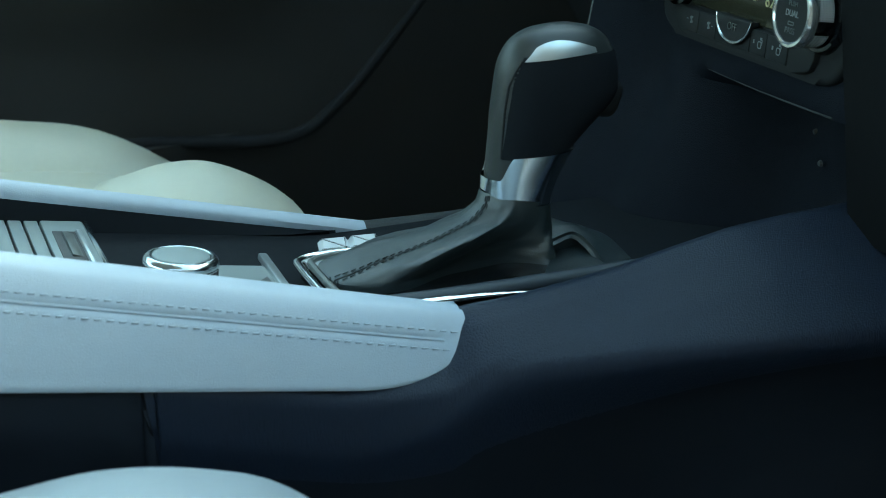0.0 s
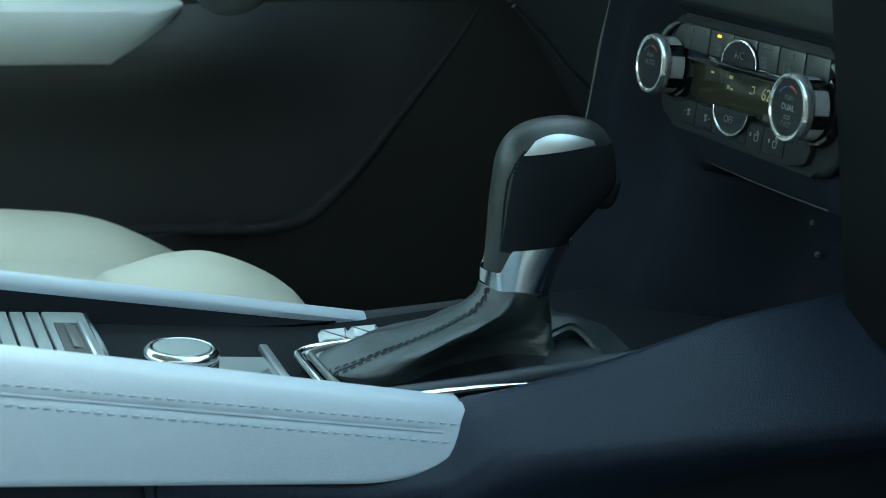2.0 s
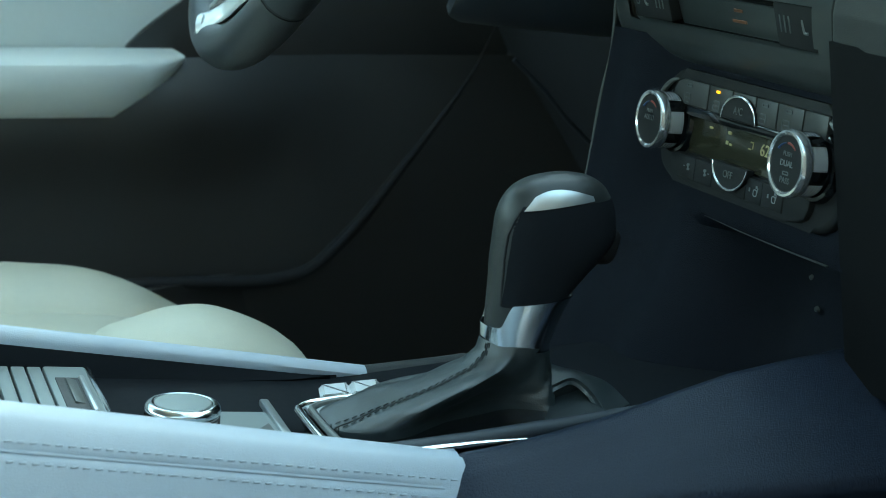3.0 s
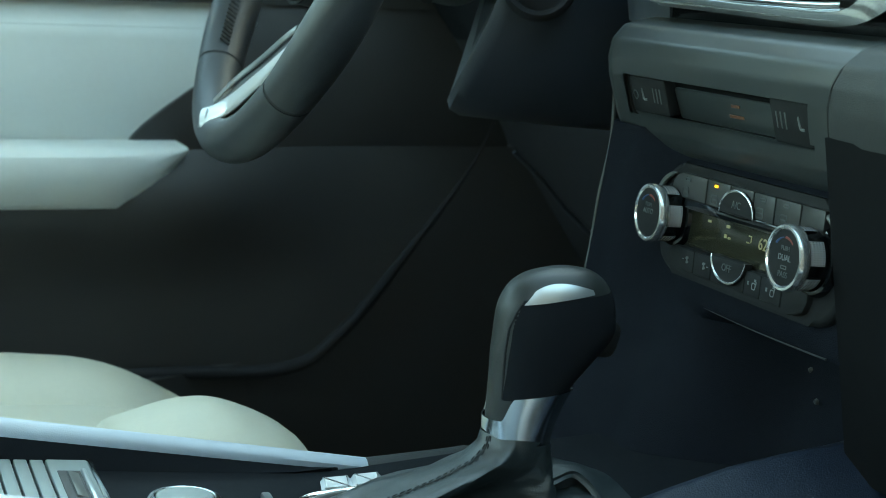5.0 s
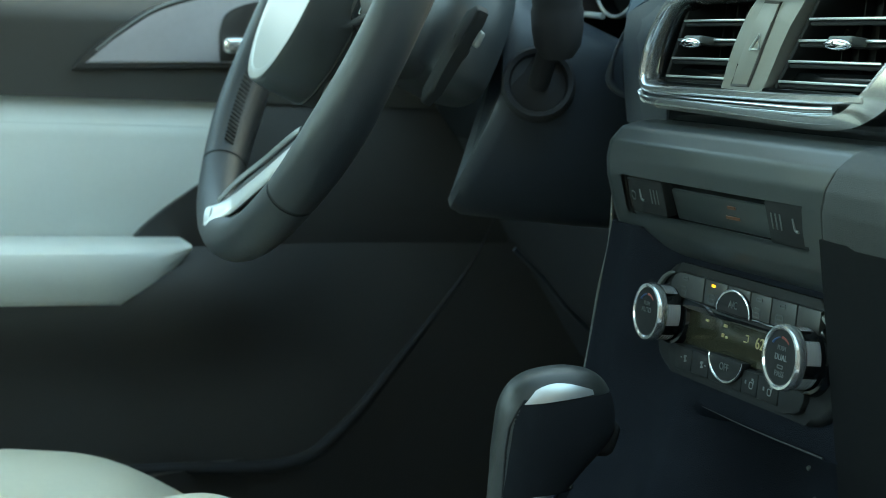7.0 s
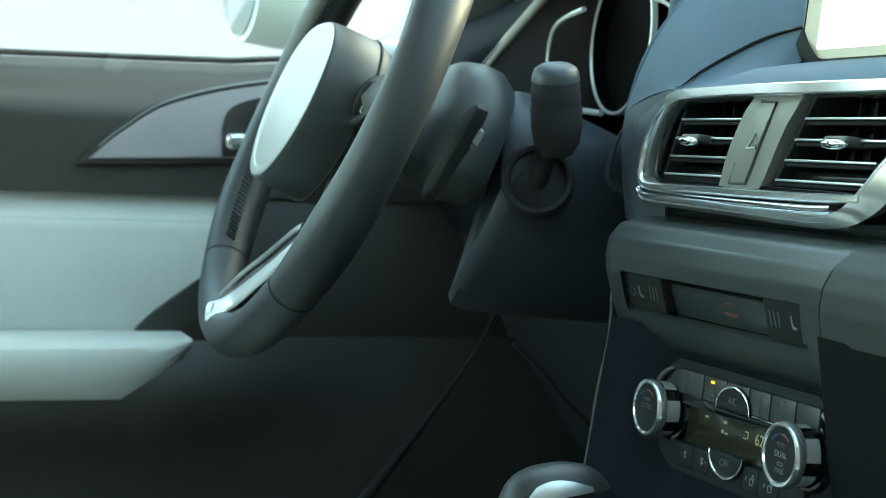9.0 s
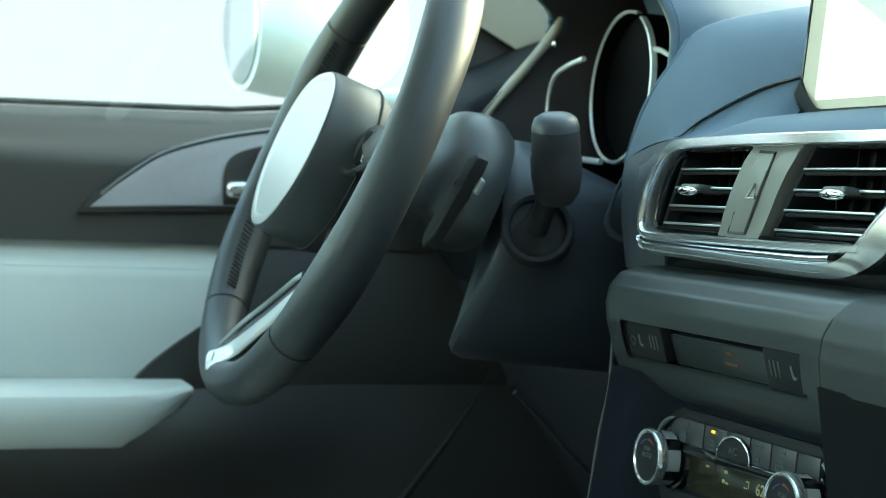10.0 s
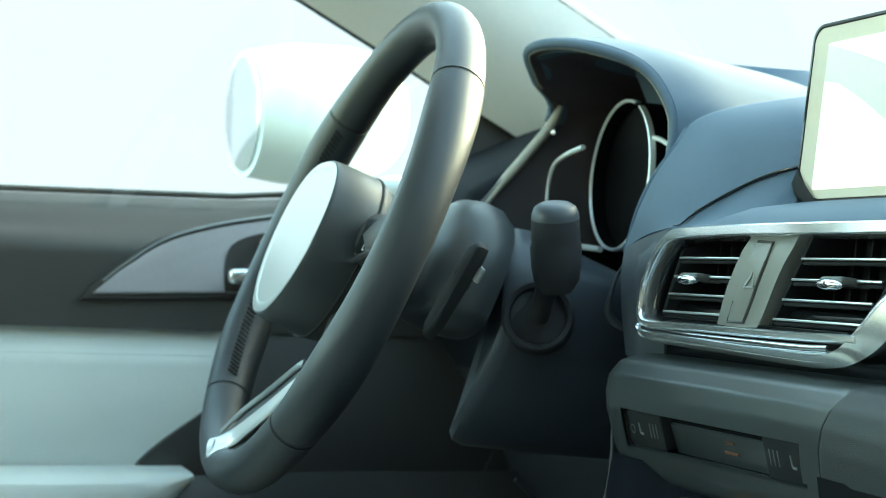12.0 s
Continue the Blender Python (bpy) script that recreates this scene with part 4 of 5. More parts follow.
    for n, cx in enumerate((-0.0742, 0.0748)):
        knob_at = base @ pose(cx, -0.0012, 0.0) @ Matrix.Scale(0.925, 4)
        dial = part("dial", turned([(0.0165, -0.002), (0.0172, 0.006), (0.0160, 0.0165), (0.0160, 0.0185)], 64, knob_at), GLOSS_BLACK, unit, "rotary temperature dial")
        part("collar", turned([(0.0195, -0.002), (0.0215, 0.001), (0.0200, 0.005), (0.0180, 0.0055), (0.0176, 0.001)], 56, knob_at), GLOSS_BLACK, dial, "gloss black collar")
        brow = [knob_at @ Vector((0.0262 * math.cos(radians(a)), 0.0262 * math.sin(radians(a)), 0.004)) for a in np.linspace((95, 10)[n], (175, 100)[n], 16)]
        part("dial_brow", tube(brow, lambda q: 0.0006 + 0.0012 * math.sin(math.pi * q), 8), DARK_SATIN, dial, "satin arc over the dial")
        for k in range(5):
            a0 = 72 * k + (-21, -4)[n]
            part("grip", turned([(0.0162, 0.007), (0.0176, 0.008), (0.0176, 0.0175), (0.0165, 0.018)], 14, knob_at, None, a0, a0 + 45), SILVER, dial, "knurled silver grip")
            dots = bmesh.new()
            for i in range(11):
                for j in range(5):
                    a = radians(a0 + 2.5 + 4 * i)
                    box((0.0004, 0.0004, 0.0008), knob_at @ Matrix.Rotation(a, 4, "Z") @ pose(0.01775, 0, 0.0090 + 0.0019 * j), bm=dots)
            part("knurl", dots, BLACK_PLASTIC, dial, "rows of dark knurling")
        part("ring", turned([(0.0183, 0.0175), (0.0190, 0.0195), (0.0187, 0.0222), (0.0179, 0.0237), (0.0166, 0.0239), (0.0156, 0.0232), (0.0153, 0.0215)], 72, knob_at), SATIN_SILVER, dial, "polished chrome ring")
        cap = part("cap", turned([(0.0156, 0.0215), (0.0152, 0.0226), (0.010, 0.0230), (0.0, 0.0231)], 56, knob_at), KEY_BLACK, dial, "dark satin cap")
        for a0, a1, m in ((100, 140, MARK_BLUE), (48, 88, MARK_RED)):
            part("scale", tube([knob_at @ Vector((0.0112 * math.cos(radians(a)), 0.0112 * math.sin(radians(a)), 0.0231)) for a in np.linspace(a0, a1, 10)], lambda q: 0.0003 + 0.0004 * q, 6), m, cap, "coloured temperature arc")
        at = knob_at @ pose(0, 0, 0.0232)
        if n:
            lettering("print", "DUAL", 0.0048, at @ pose(0.001, 0.0, 0), MARK_DIM, cap)
            lettering("print", "PUSH", 0.0036, at @ pose(0.001, 0.0052, 0), MARK_GREY, cap)
            lettering("print", "PASS", 0.0046, at @ pose(0.001, -0.0092, 0), MARK_GREY, cap)
            part("lamp", frame_ring(rounded(0.006, 0.0022, 0.0006, 2), rounded(0.0046, 0.001, 0.0004, 2), 0.0004, at @ pose(0.001, -0.0052, 0)), MARK_GREY, cap, "unlit indicator")
        else:
            lettering("print", "AUTO", 0.0046, at @ pose(0, 0.001, 0), MARK_GREY, cap)
            lettering("print", "PUSH", 0.0034, at @ pose(0, 0.0052, 0), MARK_GREY, cap)


build_climate()


def build_screen():
    at = face(0.1065, -0.029, 0.6985, 8)
    unit = thing("display_screen", "pale lit touch screen standing on the dashboard", "screen")
    w, h = 0.200, 0.111
    part("case", prism(rounded(w, h, 0.010, 6), 0.016, at, 0.002), BLACK_PLASTIC, unit, "black case")
    part("edge", frame_ring(rounded(w + 0.001, h + 0.001, 0.0105, 6), rounded(w - 0.004, h - 0.004, 0.009, 6), 0.004, at @ pose(0, 0, 0.0012), 0.0008), GLOSS_BLACK, unit, "thin black edge")
    part("border", prism(rounded(w - 0.005, h - 0.005, 0.009, 6), 0.001, at @ pose(0, 0, 0.0008)), SCREEN_EDGE, unit, "pale border")
    part("picture", prism(rounded(0.164, 0.090, 0.002, 3), 0.0006, at @ pose(0.0005, -0.0025, 0.0013)), SCREEN, unit, "bright washed-out picture")
    part("foot", box((0.02, 0.12, 0.03), pose(0.118, -0.03, 0.645), 0.008), BLACK_PLASTIC, unit)
    cradle = [(-0.0990, -0.033), (-0.1046, -0.0433), (-0.0985, -0.0505), (-0.0840, -0.0572), (-0.0700, -0.0580), (-0.0700, -0.0540), (-0.0800, -0.0520), (-0.0880, -0.0460), (-0.0945, -0.0390)]
    part("cradle_corner", prism(cradle, 0.016, at @ pose(0, 0, 0.0026), 0.0018, segments=3), KEY_BLACK, unit, "black rounded corner of the cradle")
    # a flat dim strip stands for a reflection on the glass
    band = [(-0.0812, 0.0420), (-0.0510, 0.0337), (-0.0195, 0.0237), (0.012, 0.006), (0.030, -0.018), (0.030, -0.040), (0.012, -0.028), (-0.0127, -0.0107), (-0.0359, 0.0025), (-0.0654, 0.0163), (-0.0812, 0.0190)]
    part("reflection_band", prism(band, 0.0003, at @ pose(0, 0, 0.0017)), SCREEN_REFLECTION, unit, "dim curved reflection painted on the screen")


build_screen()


# ---- instruments ----
def build_cluster():
    unit = thing("instrument_cluster", "dark instrument cluster under a deep hood with a chrome-ringed dial", "instrument cluster")
    lip = spline([(-0.005, 0.447, 0.612), (0.045, 0.447, 0.665), (0.100, 0.447, 0.728), (0.080, 0.432, 0.756), (0.068, 0.416, 0.777), (0.078, 0.36, 0.776), (0.090, 0.27, 0.752), (0.094, 0.228, 0.722), (0.092, 0.216, 0.690), (0.075, 0.212, 0.640)], 72)
    centre = Vector((0, 0.332, 0.68))

    def skin(u, v):
        p = lip[min(72, round(u * 72))]
        out = Vector((0, p.y - centre.y, p.z - centre.z)).normalized()
        q = p + out * 0.010 * math.sin(math.pi * min(1, v * 2.2)) if v < 0.4545 else p.copy()
        if v > 0.2:
            q = p + out * 0.012
        q.x = lerp(p.x, 0.34, max(0, v - 0.1) / 0.9)
        if v > 0.1:
            q.z = min(q.z, 0.79) - 0.05 * max(0, v - 0.1)
        return q

    part("hood", sheet(lambda u, v: skin(lerp(15 / 72, 1, u), v), 57, 14, 0.012), DASH_SKIN, unit, "dark soft hood")
    part("hood_lip", tube(lip[15:], lambda q: 0.0042 * ease(-0.03, 0.03, q), 10), DASH_SKIN, unit, "rounded lip")
    inward = lambda p: p + Vector((-0.0005, centre.y - p.y, centre.z - p.z)).normalized() * 0.0042
    part("liner_edge", tube([inward(p) for p in lip[22:66]], lambda q: 0.0009 + 0.0018 * ease(0.55, 0.85, q), 8), HOOD_EDGE, unit, "pale edge of the liner")

    def liner(u, v):
        p = lip[min(72, round(u * 72))]
        q = Vector((0.19, lerp(p.y, centre.y, 0.04), lerp(p.z, centre.z, 0.12)))
        return p.lerp(q, v) + Vector((0, 0, -0.002))

    part("liner", sheet(liner, 72, 8, 0.003), LINER, unit, "black liner of the hood")
    back = face(0.175, 0.345, 0.660, 12)
    part("panel", prism(rounded(0.20, 0.13, 0.03, 6), 0.01, back), GLOSS_BLACK, unit, "gloss black panel")
    at = face(0.128, 0.374, 0.675, 6, -3.2)
    gauge = part("gauge", turned([(0.0, -0.05), (0.060, -0.05), (0.060, 0.0), (0.0585, 0.0), (0.0585, -0.0115)], 64, at), DIAL_FACE, unit, "round rev counter")
    part("dial_face", turned([(0.0, -0.012), (0.058, -0.012)], 64, at), DIAL_FACE, gauge, "black dial face")
    part("ring", turned([(0.0582, 0.0), (0.0592, 0.0018), (0.0606, 0.0014), (0.0610, -0.003), (0.0586, -0.003)], 72, at, None, 70, 422), SILVER, gauge, "bright silver ring")
    for line in ([(0.095, 0.372, 0.6965), (0.095, 0.406, 0.692), (0.095, 0.429, 0.685), (0.094, 0.438, 0.670), (0.092, 0.438, 0.648)], [(0.130, 0.322, 0.7015), (0.130, 0.308, 0.699), (0.130, 0.285, 0.690), (0.130, 0.262, 0.678)]):
        part("side_display", tube(spline(line, 24), lambda q: 0.0022 - 0.0009 * q, 8), SILVER, unit, "silver line round a side display")
    part("cross_bar", tube([(0.110, 0.420, 0.619), (0.110, 0.372, 0.616)], 0.0024, 8), SILVER, unit, "short silver bar")
    leg = spline([(0.020, 0.443, 0.6250), (0.0349, 0.443, 0.6460), (0.0557, 0.443, 0.6712), (0.0753, 0.443, 0.6925), (0.0983, 0.443, 0.7190), (0.1067, 0.443, 0.7345)], 24)
    part("hood_leg", tube(leg, lambda q: 0.0044 + 0.0016 * ease(0.35, 0.45, q) - 0.0018 * ease(0.85, 1, q), 12, flat=0.7), LEG_TRIM, unit, "pale leg of the hood")
    part("leg_groove", tube([p + Vector((-0.0048, -0.0020, -0.0010)) for p in leg[3:20]], 0.0007, 6), LINER, unit, "dark groove along the leg")
    part("lamp_dot", turned([(0.0, 0.003), (0.002, 0.002), (0.003, 0)], 12, face(0.098, 0.436, 0.712)), BRIGHT_CHROME, unit, "tiny bright clip")


build_cluster()


# ---- steering wheel ----
WHEEL = face(-0.1216, 0.3261, 0.6204, 25.2, -2.1)


def build_wheel():
    wheel = thing("steering_wheel", "black leather steering wheel with silver lower spokes", "steering wheel")
    R = 0.1760

    def rim(a0, a1, n, grow=0.0, r0=0.0):
        rings = []
        for i in range(n + 1):
            a = radians(lerp(a0, a1, i / n))
            fat = 1 + 0.10 * math.exp(-((math.degrees(a) % 180 - 30) / 14) ** 2) + 0.10 * math.exp(-((math.degrees(a) % 180 - 150) / 14) ** 2)
            ring = []
            for k in range(20):
                t = 2 * math.pi * k / 20
                rad = R + (0.0150 + grow) * math.cos(t) * fat
                ring.append(WHEEL @ Vector((rad * math.cos(a), rad * math.sin(a), (0.0170 + grow) * math.sin(t) * fat)))
            rings.append(ring)
        return loft(rings, caps=True)

    seams = (-48, 39, 141, 228, 312)
    for n, (a, b) in enumerate(zip(seams, seams[1:])):
        seg = part("rim", rim(a + 0.4, b - 0.4, 40), RIM_LEATHER, wheel, "black leather rim section")
    for a in seams[:4]:
        part("rim_seam", rim(a - 0.5, a + 0.5, 2, -0.0006), BLACK_THREAD, wheel, "dark seam round the rim")
    for a0, a1 in ((-44, 36), (144, 224)):
        th = bmesh.new()
        for i in range(60):
            a = radians(lerp(a0, a1, i / 59))
            m = WHEEL @ Matrix.Rotation(a, 4, "Z") @ pose(R - 0.0155, 0, 0.005)
            box((0.0022, 0.0022, 0.0085), m @ pose(0, 0, 0, 24, 0, 0), 0.0004, 1, th)
        part("rim_stitching", th, BLACK_THREAD, wheel, "close black stitching inside the rim")
    # airbag pad: a deep rounded drum
    zup = WHEEL.to_3x3() @ Vector((0, 0, 1))
    rings = []
    for i, (w, s, dy) in enumerate(((-0.034, 0.80, -0.004), (-0.028, 0.90, -0.003), (-0.006, 1.0, 0), (0.016, 0.99, 0), (0.0265, 0.975, 0), (0.0290, 0.965, 0), (0.0298, 0.955, 0), (0.0296, 0.945, 0), (0.0300, 0.87, 0), (0.0292, 0.80, 0), (0.0268, 0.74, 0), (0.0258, 0.68, 0), (0.0256, 0.5, 0), (0.0258, 0.08, 0))):
        ring = []
        for k in range(48):
            t = 2 * math.pi * k / 48
            c, sn = math.cos(t), math.sin(t)
            x = 0.072 * s * math.copysign(abs(c) ** 0.75, c)
            y = (0.058 if sn > 0 else 0.066) * s * math.copysign(abs(sn) ** 0.85, sn) - 0.005
            if sn < 0:
                x *= 1 - 0.25 * abs(sn) ** 1.5
            ring.append(WHEEL @ Vector((x, y + dy, w)))
        rings.append(ring)
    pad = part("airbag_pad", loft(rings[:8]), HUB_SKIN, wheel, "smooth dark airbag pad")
    part("airbag_face", loft([[p + zup * 0.0006 for p in ring] for ring in rings[7:]]), AIRBAG_SHEEN, pad, "glossy flat face with window sheen put in its colour")
    part("pad_gap", tube([p + zup * 0.001 for p in rings[2] + rings[2][:1]], 0.0011, 6), RUBBER, pad, "dark gap round the pad")
    emblem = part("emblem", tube([WHEEL @ Vector((0.021 * math.cos(t), 0.016 * math.sin(t) - 0.005, 0.0282)) for t in np.linspace(0, 2 * math.pi, 40)], 0.0007, 8), GREY_SATIN, pad, "chrome oval ring")
    part("emblem_arc", tube([WHEEL @ Vector((0.013 * x, -0.010 + 0.010 * x * x, 0.0284)) for x in np.linspace(-1, 1, 16)], 0.0007, 8), GREY_SATIN, emblem, "chrome curved bar")
    for s in (-1, 1):
        arm = spline([(s * 0.055, 0.006, -0.008), (s * 0.10, 0.004, -0.004), (s * 0.158, 0.010, 0.0)], 12)
        spoke = part("side_spoke", tube([WHEEL @ p for p in arm], lambda q: lerp(0.020, 0.015, q), 16, flat=0.55, up=WHEEL.to_3x3() @ Vector((0, 0, 1))), BLACK_PLASTIC, wheel, "dark side spoke")
        part("button_pad", box((0.022, 0.026, 0.008), WHEEL @ pose(s * 0.094, 0.003, 0.001), 0.003, 3), GLOSS_BLACK, spoke, "black button pad")
        part("spoke_trim", tube([WHEEL @ Vector((p.x, p.y - 0.020, p.z + 0.010)) for p in arm], 0.0025, 8), CHROME, spoke, "thin silver trim")
    low = spline([(-0.0165, -0.1690, 0.0165), (-0.012, -0.1640, 0.0125), (-0.002, -0.1522, 0.006), (0.016, -0.1403, 0.004), (0.038, -0.1240, 0.001), (0.066, -0.1060, -0.001), (0.090, -0.090, -0.004)], 30)
    fork = part("lower_spoke", tube([WHEEL @ p for p in low], lambda q: 0.0100 - 0.0040 * q, 14, flat=0.4, up=zup), SILVER, wheel, "silver lower spoke")
    thin = spline([(-0.036, -0.1550, 0.010), (-0.022, -0.1367, 0.006), (0.0, -0.1165, 0.0), (0.038, -0.0955, -0.002), (0.05, -0.088, -0.004)], 30)
    part("spoke_edge", tube([WHEEL @ p for p in thin], 0.0030, 10, flat=0.4, up=zup), GREY_SATIN, fork, "thin silver inner edge")
    web = sheet(lambda u, v: WHEEL @ (low[round(30 * u)].lerp(thin[round(30 * u)], v) + Vector((0, 0, -0.004))), 30, 3, 0.004)
    part("spoke_web", web, GREY_SATIN, fork, "grey web between the edges")
    part("spoke_end", turned([(0.0085, -0.004), (0.0088, 0.0), (0.0074, 0.0018), (0.0040, 0.0026), (0.0, 0.0028)], 32, WHEEL @ pose(-0.0165, -0.1690, 0.0150)), GREY_SATIN, fork, "rounded silver end")
    part("spoke_root", tube([WHEEL @ p for p in spline([(0.045, -0.050, -0.014), (0.070, -0.075, -0.010), (0.090, -0.090, -0.006)], 10)], 0.010, 12, flat=0.6, up=zup), BLACK_PLASTIC, fork, "black root at the hub")


build_wheel()


def build_column():
    col = thing("steering_column", "dark steering column cover with a wiper stalk and shift paddle", "steering column")
    # shroud: its open end lies along the wheel and sweeps back further down
    rings = []
    for d, k in ((0.0, 0.80), (0.002, 0.90), (0.007, 0.96), (0.016, 1.0), (0.05, 1.02), (0.10, 1.04), (0.16, 1.06), (0.24, 1.08)):
        ring = []
        for t in (2 * math.pi * q / 56 for q in range(56)):
            c, sn = math.cos(t), math.sin(t)
            z = 0.566 + (0.072 if sn > 0 else 0.092) * k * math.copysign(abs(sn) ** 0.62, sn)
            y = 0.334 + 0.076 * k * math.copysign(abs(c) ** 0.55, c) * (1 - 0.30 * max(0.0, 0.566 - z) / 0.09)
            end = -0.020 - 0.55 * max(0.0, 0.566 - z) ** 1.15 / 0.062 ** 0.15
            ring.append((end + 0.50 * max(0.0, y - 0.262) + d * (1.0 if z > 0.54 else 1.1), y, z - (0.47 * d if sn > 0 else 0.1 * d) * abs(sn)))
        rings.append(ring)
    part("shroud", loft(rings), COLUMN, col, "dark column shroud")
    hub = bmesh.new()
    profile = ((0.60, -0.112), (0.93, -0.108), (1.0, -0.098), (1.0, -0.086), (0.95, -0.074), (0.84, -0.066), (0.5, -0.062))
    loft([[WHEEL @ Vector((0.067 * k * math.copysign(abs(math.cos(t)) ** 0.75, math.cos(t)), (0.078 if math.sin(t) > 0 else 0.024) * k * math.copysign(abs(math.sin(t)) ** 0.8, math.sin(t)) - 0.004, w)) for t in (2 * math.pi * q / 48 for q in range(48))] for k, w in profile], bm=hub)
    part("collar", hub, HUB_SKIN, col, "dark collar behind the wheel")
    # right-hand stalk with a thick barrel at its end
    root, tip = Vector((0.004, 0.250, 0.5690)), Vector((-0.004, 0.196, 0.618))
    stalk = part("stalk", tube([root.lerp(tip, t) for t in (0, 0.3, 0.6, 0.9)], 0.0075, 14), KNEE, col, "black wiper stalk")
    barrel_m = Matrix.Translation((-0.004, 0.20, 0.586)) @ Vector((-0.12, -0.22, 1)).to_track_quat("Z", "Y").to_matrix().to_4x4()
    part("barrel", turned([(0.0, -0.004), (0.009, -0.002), (0.0135, 0.006), (0.0150, 0.018), (0.0152, 0.030), (0.0142, 0.034), (0.0146, 0.036), (0.0140, 0.050), (0.0120, 0.0575), (0.0085, 0.0600), (0.0, 0.0610)], 36, barrel_m @ Matrix.Diagonal((1.13, 1.13, 0.96, 1)) @ pose(0, 0, 0.004)), KNEE, stalk, "thick matt black barrel")
    part("barrel_cap", turned([(0.0141, 0.0500), (0.0138, 0.0530), (0.0124, 0.0578), (0.0088, 0.0606), (0.0, 0.0618)], 36, barrel_m @ Matrix.Diagonal((1.13, 1.13, 0.96, 1)) @ pose(0, 0, 0.004)), COLUMN, stalk, "smooth grey end cap")
    base_m = Matrix.Translation(root) @ Vector((-0.38, -0.90, 0.18)).to_track_quat("Z", "Y").to_matrix().to_4x4()
    part("stalk_base", turned([(0.026, -0.012), (0.0255, 0.002), (0.0235, 0.0045), (0.0205, 0.003), (0.019, -0.004), (0.012, -0.003), (0.0, -0.002)], 48, base_m), KNEE, stalk, "round black socket")
    outline = [(0.088, -0.032), (0.096, -0.041), (0.110, -0.032), (0.122, -0.006), (0.132, 0.017), (0.132, 0.025), (0.124, 0.029), (0.110, 0.026), (0.105, 0.018), (0.098, -0.006)]
    paddle = part("paddle", prism(outline, 0.008, WHEEL @ pose(0, 0, -0.058), 0.003, segments=3), KEY_BLACK, col, "black shift paddle")
    part("paddle_arm", tube([WHEEL @ Vector(p) for p in ((0.112, 0.006, -0.062), (0.085, 0.004, -0.074), (0.055, 0.002, -0.082))], 0.005, 12), KEY_BLACK, paddle, "black paddle arm")
    part("paddle_mark", box((0.026, 0.011, 0.004), WHEEL @ pose(0.120, 0.0105, -0.0675, 0, 0, -14), 0.0015, 3), GREY_SATIN, paddle, "small bright plate")


build_column()


# ---- seats ----
def bolster(points, width, height, n=24, sides=20, nose=0.3):
    """A stuffed roll along a curve, rounded at its front end."""
    pts = spline(points, n)
    rings = []
    for i, p in enumerate(pts):
        q = i / n
        k = math.sqrt(max(0.0, 1 - max(0, (q - (1 - nose)) / nose) ** 2)) if q > 1 - nose else 1.0
        k = max(k, 0.03)
        ring = []
        for j in range(sides):
            t = 2 * math.pi * j / sides
            c, s = math.cos(t), math.sin(t)
            ring.append(p + Vector((0, width / 2 * k ** 0.6 * math.copysign(abs(c) ** 0.85, c), height / 2 * k * math.copysign(abs(s) ** 0.9, s))))
        rings.append(ring)
    return loft(rings)


def build_driver_seat():
    seat = thing("front_seat", "ivory leather driver's seat cushion with raised bolsters", "car seat", "front seats")
    part("base", box((0.42, 0.42, 0.16), pose(-0.42, 0.34, 0.12), 0.03, 3), BLACK_PLASTIC, seat, "black seat base")
    part("cushion", bolster([(-0.75, 0.33, 0.225), (-0.45, 0.33, 0.225), (-0.28, 0.33, 0.215), (-0.13, 0.33, 0.175)], 0.22, 0.11), SEAT_LEATHER, seat, "ivory leather cushion")
    part("bolster", bolster([(-0.75, 0.44, 0.234), (-0.40, 0.44, 0.2345), (-0.32, 0.44, 0.2312), (-0.25, 0.44, 0.2135), (-0.12, 0.43, 0.150)], 0.16, 0.115), SEAT_LEATHER, seat, "ivory leather bolster")
    part("bolster", bolster([(-0.75, 0.20, 0.225), (-0.36, 0.20, 0.234), (-0.295, 0.20, 0.246), (-0.258, 0.20, 0.2535), (-0.225, 0.20, 0.2495), (-0.182, 0.20, 0.224), (-0.152, 0.20, 0.18)], 0.13, 0.12, 40, 24, 0.2), SEAT_LEATHER, seat, "ivory leather bolster")


build_driver_seat()


def build_passenger_seat():
    seat = thing("front_seat", "pale leather passenger seat cushion beside the console", "car seat", "front seats")
    part("base", box((0.42, 0.42, 0.14), pose(-0.45, -0.37, 0.10), 0.03, 3), BLACK_PLASTIC, seat, "black seat base")
    part("cushion", bolster([(-0.80, -0.37, 0.22), (-0.5, -0.37, 0.22), (-0.30, -0.37, 0.215), (-0.14, -0.37, 0.18)], 0.26, 0.10), SHADED_LEATHER, seat, "pale leather cushion")
    part("bolster", bolster([(-0.80, -0.53, 0.24), (-0.5, -0.53, 0.24), (-0.30, -0.53, 0.225), (-0.14, -0.53, 0.18)], 0.12, 0.11), SHADED_LEATHER, seat, "pale leather bolster")
    path = [(-0.80, -0.225, 0.225), (-0.50, -0.225, 0.240), (-0.40, -0.225, 0.2530), (-0.36, -0.225, 0.2560), (-0.32, -0.225, 0.2490), (-0.28, -0.225, 0.233), (-0.20, -0.225, 0.18)]
    part("bolster", bolster(path, 0.11, 0.115, 32, 24), SHADED_LEATHER, seat, "pale leather bolster")
    th = stitches([p + Vector((0, -0.026, 0.0555)) for p in spline(path, 60)[:46]], 0.009, 0.0055, 0.0014, 0.001, (0, -0.4, 1))
    part("stitching", th, WHITE_THREAD, seat, "pale stitching")


build_passenger_seat()


# ---- centre console ----
def pad_top(x):
    return 0.312 - 0.24 * (x + 0.178)


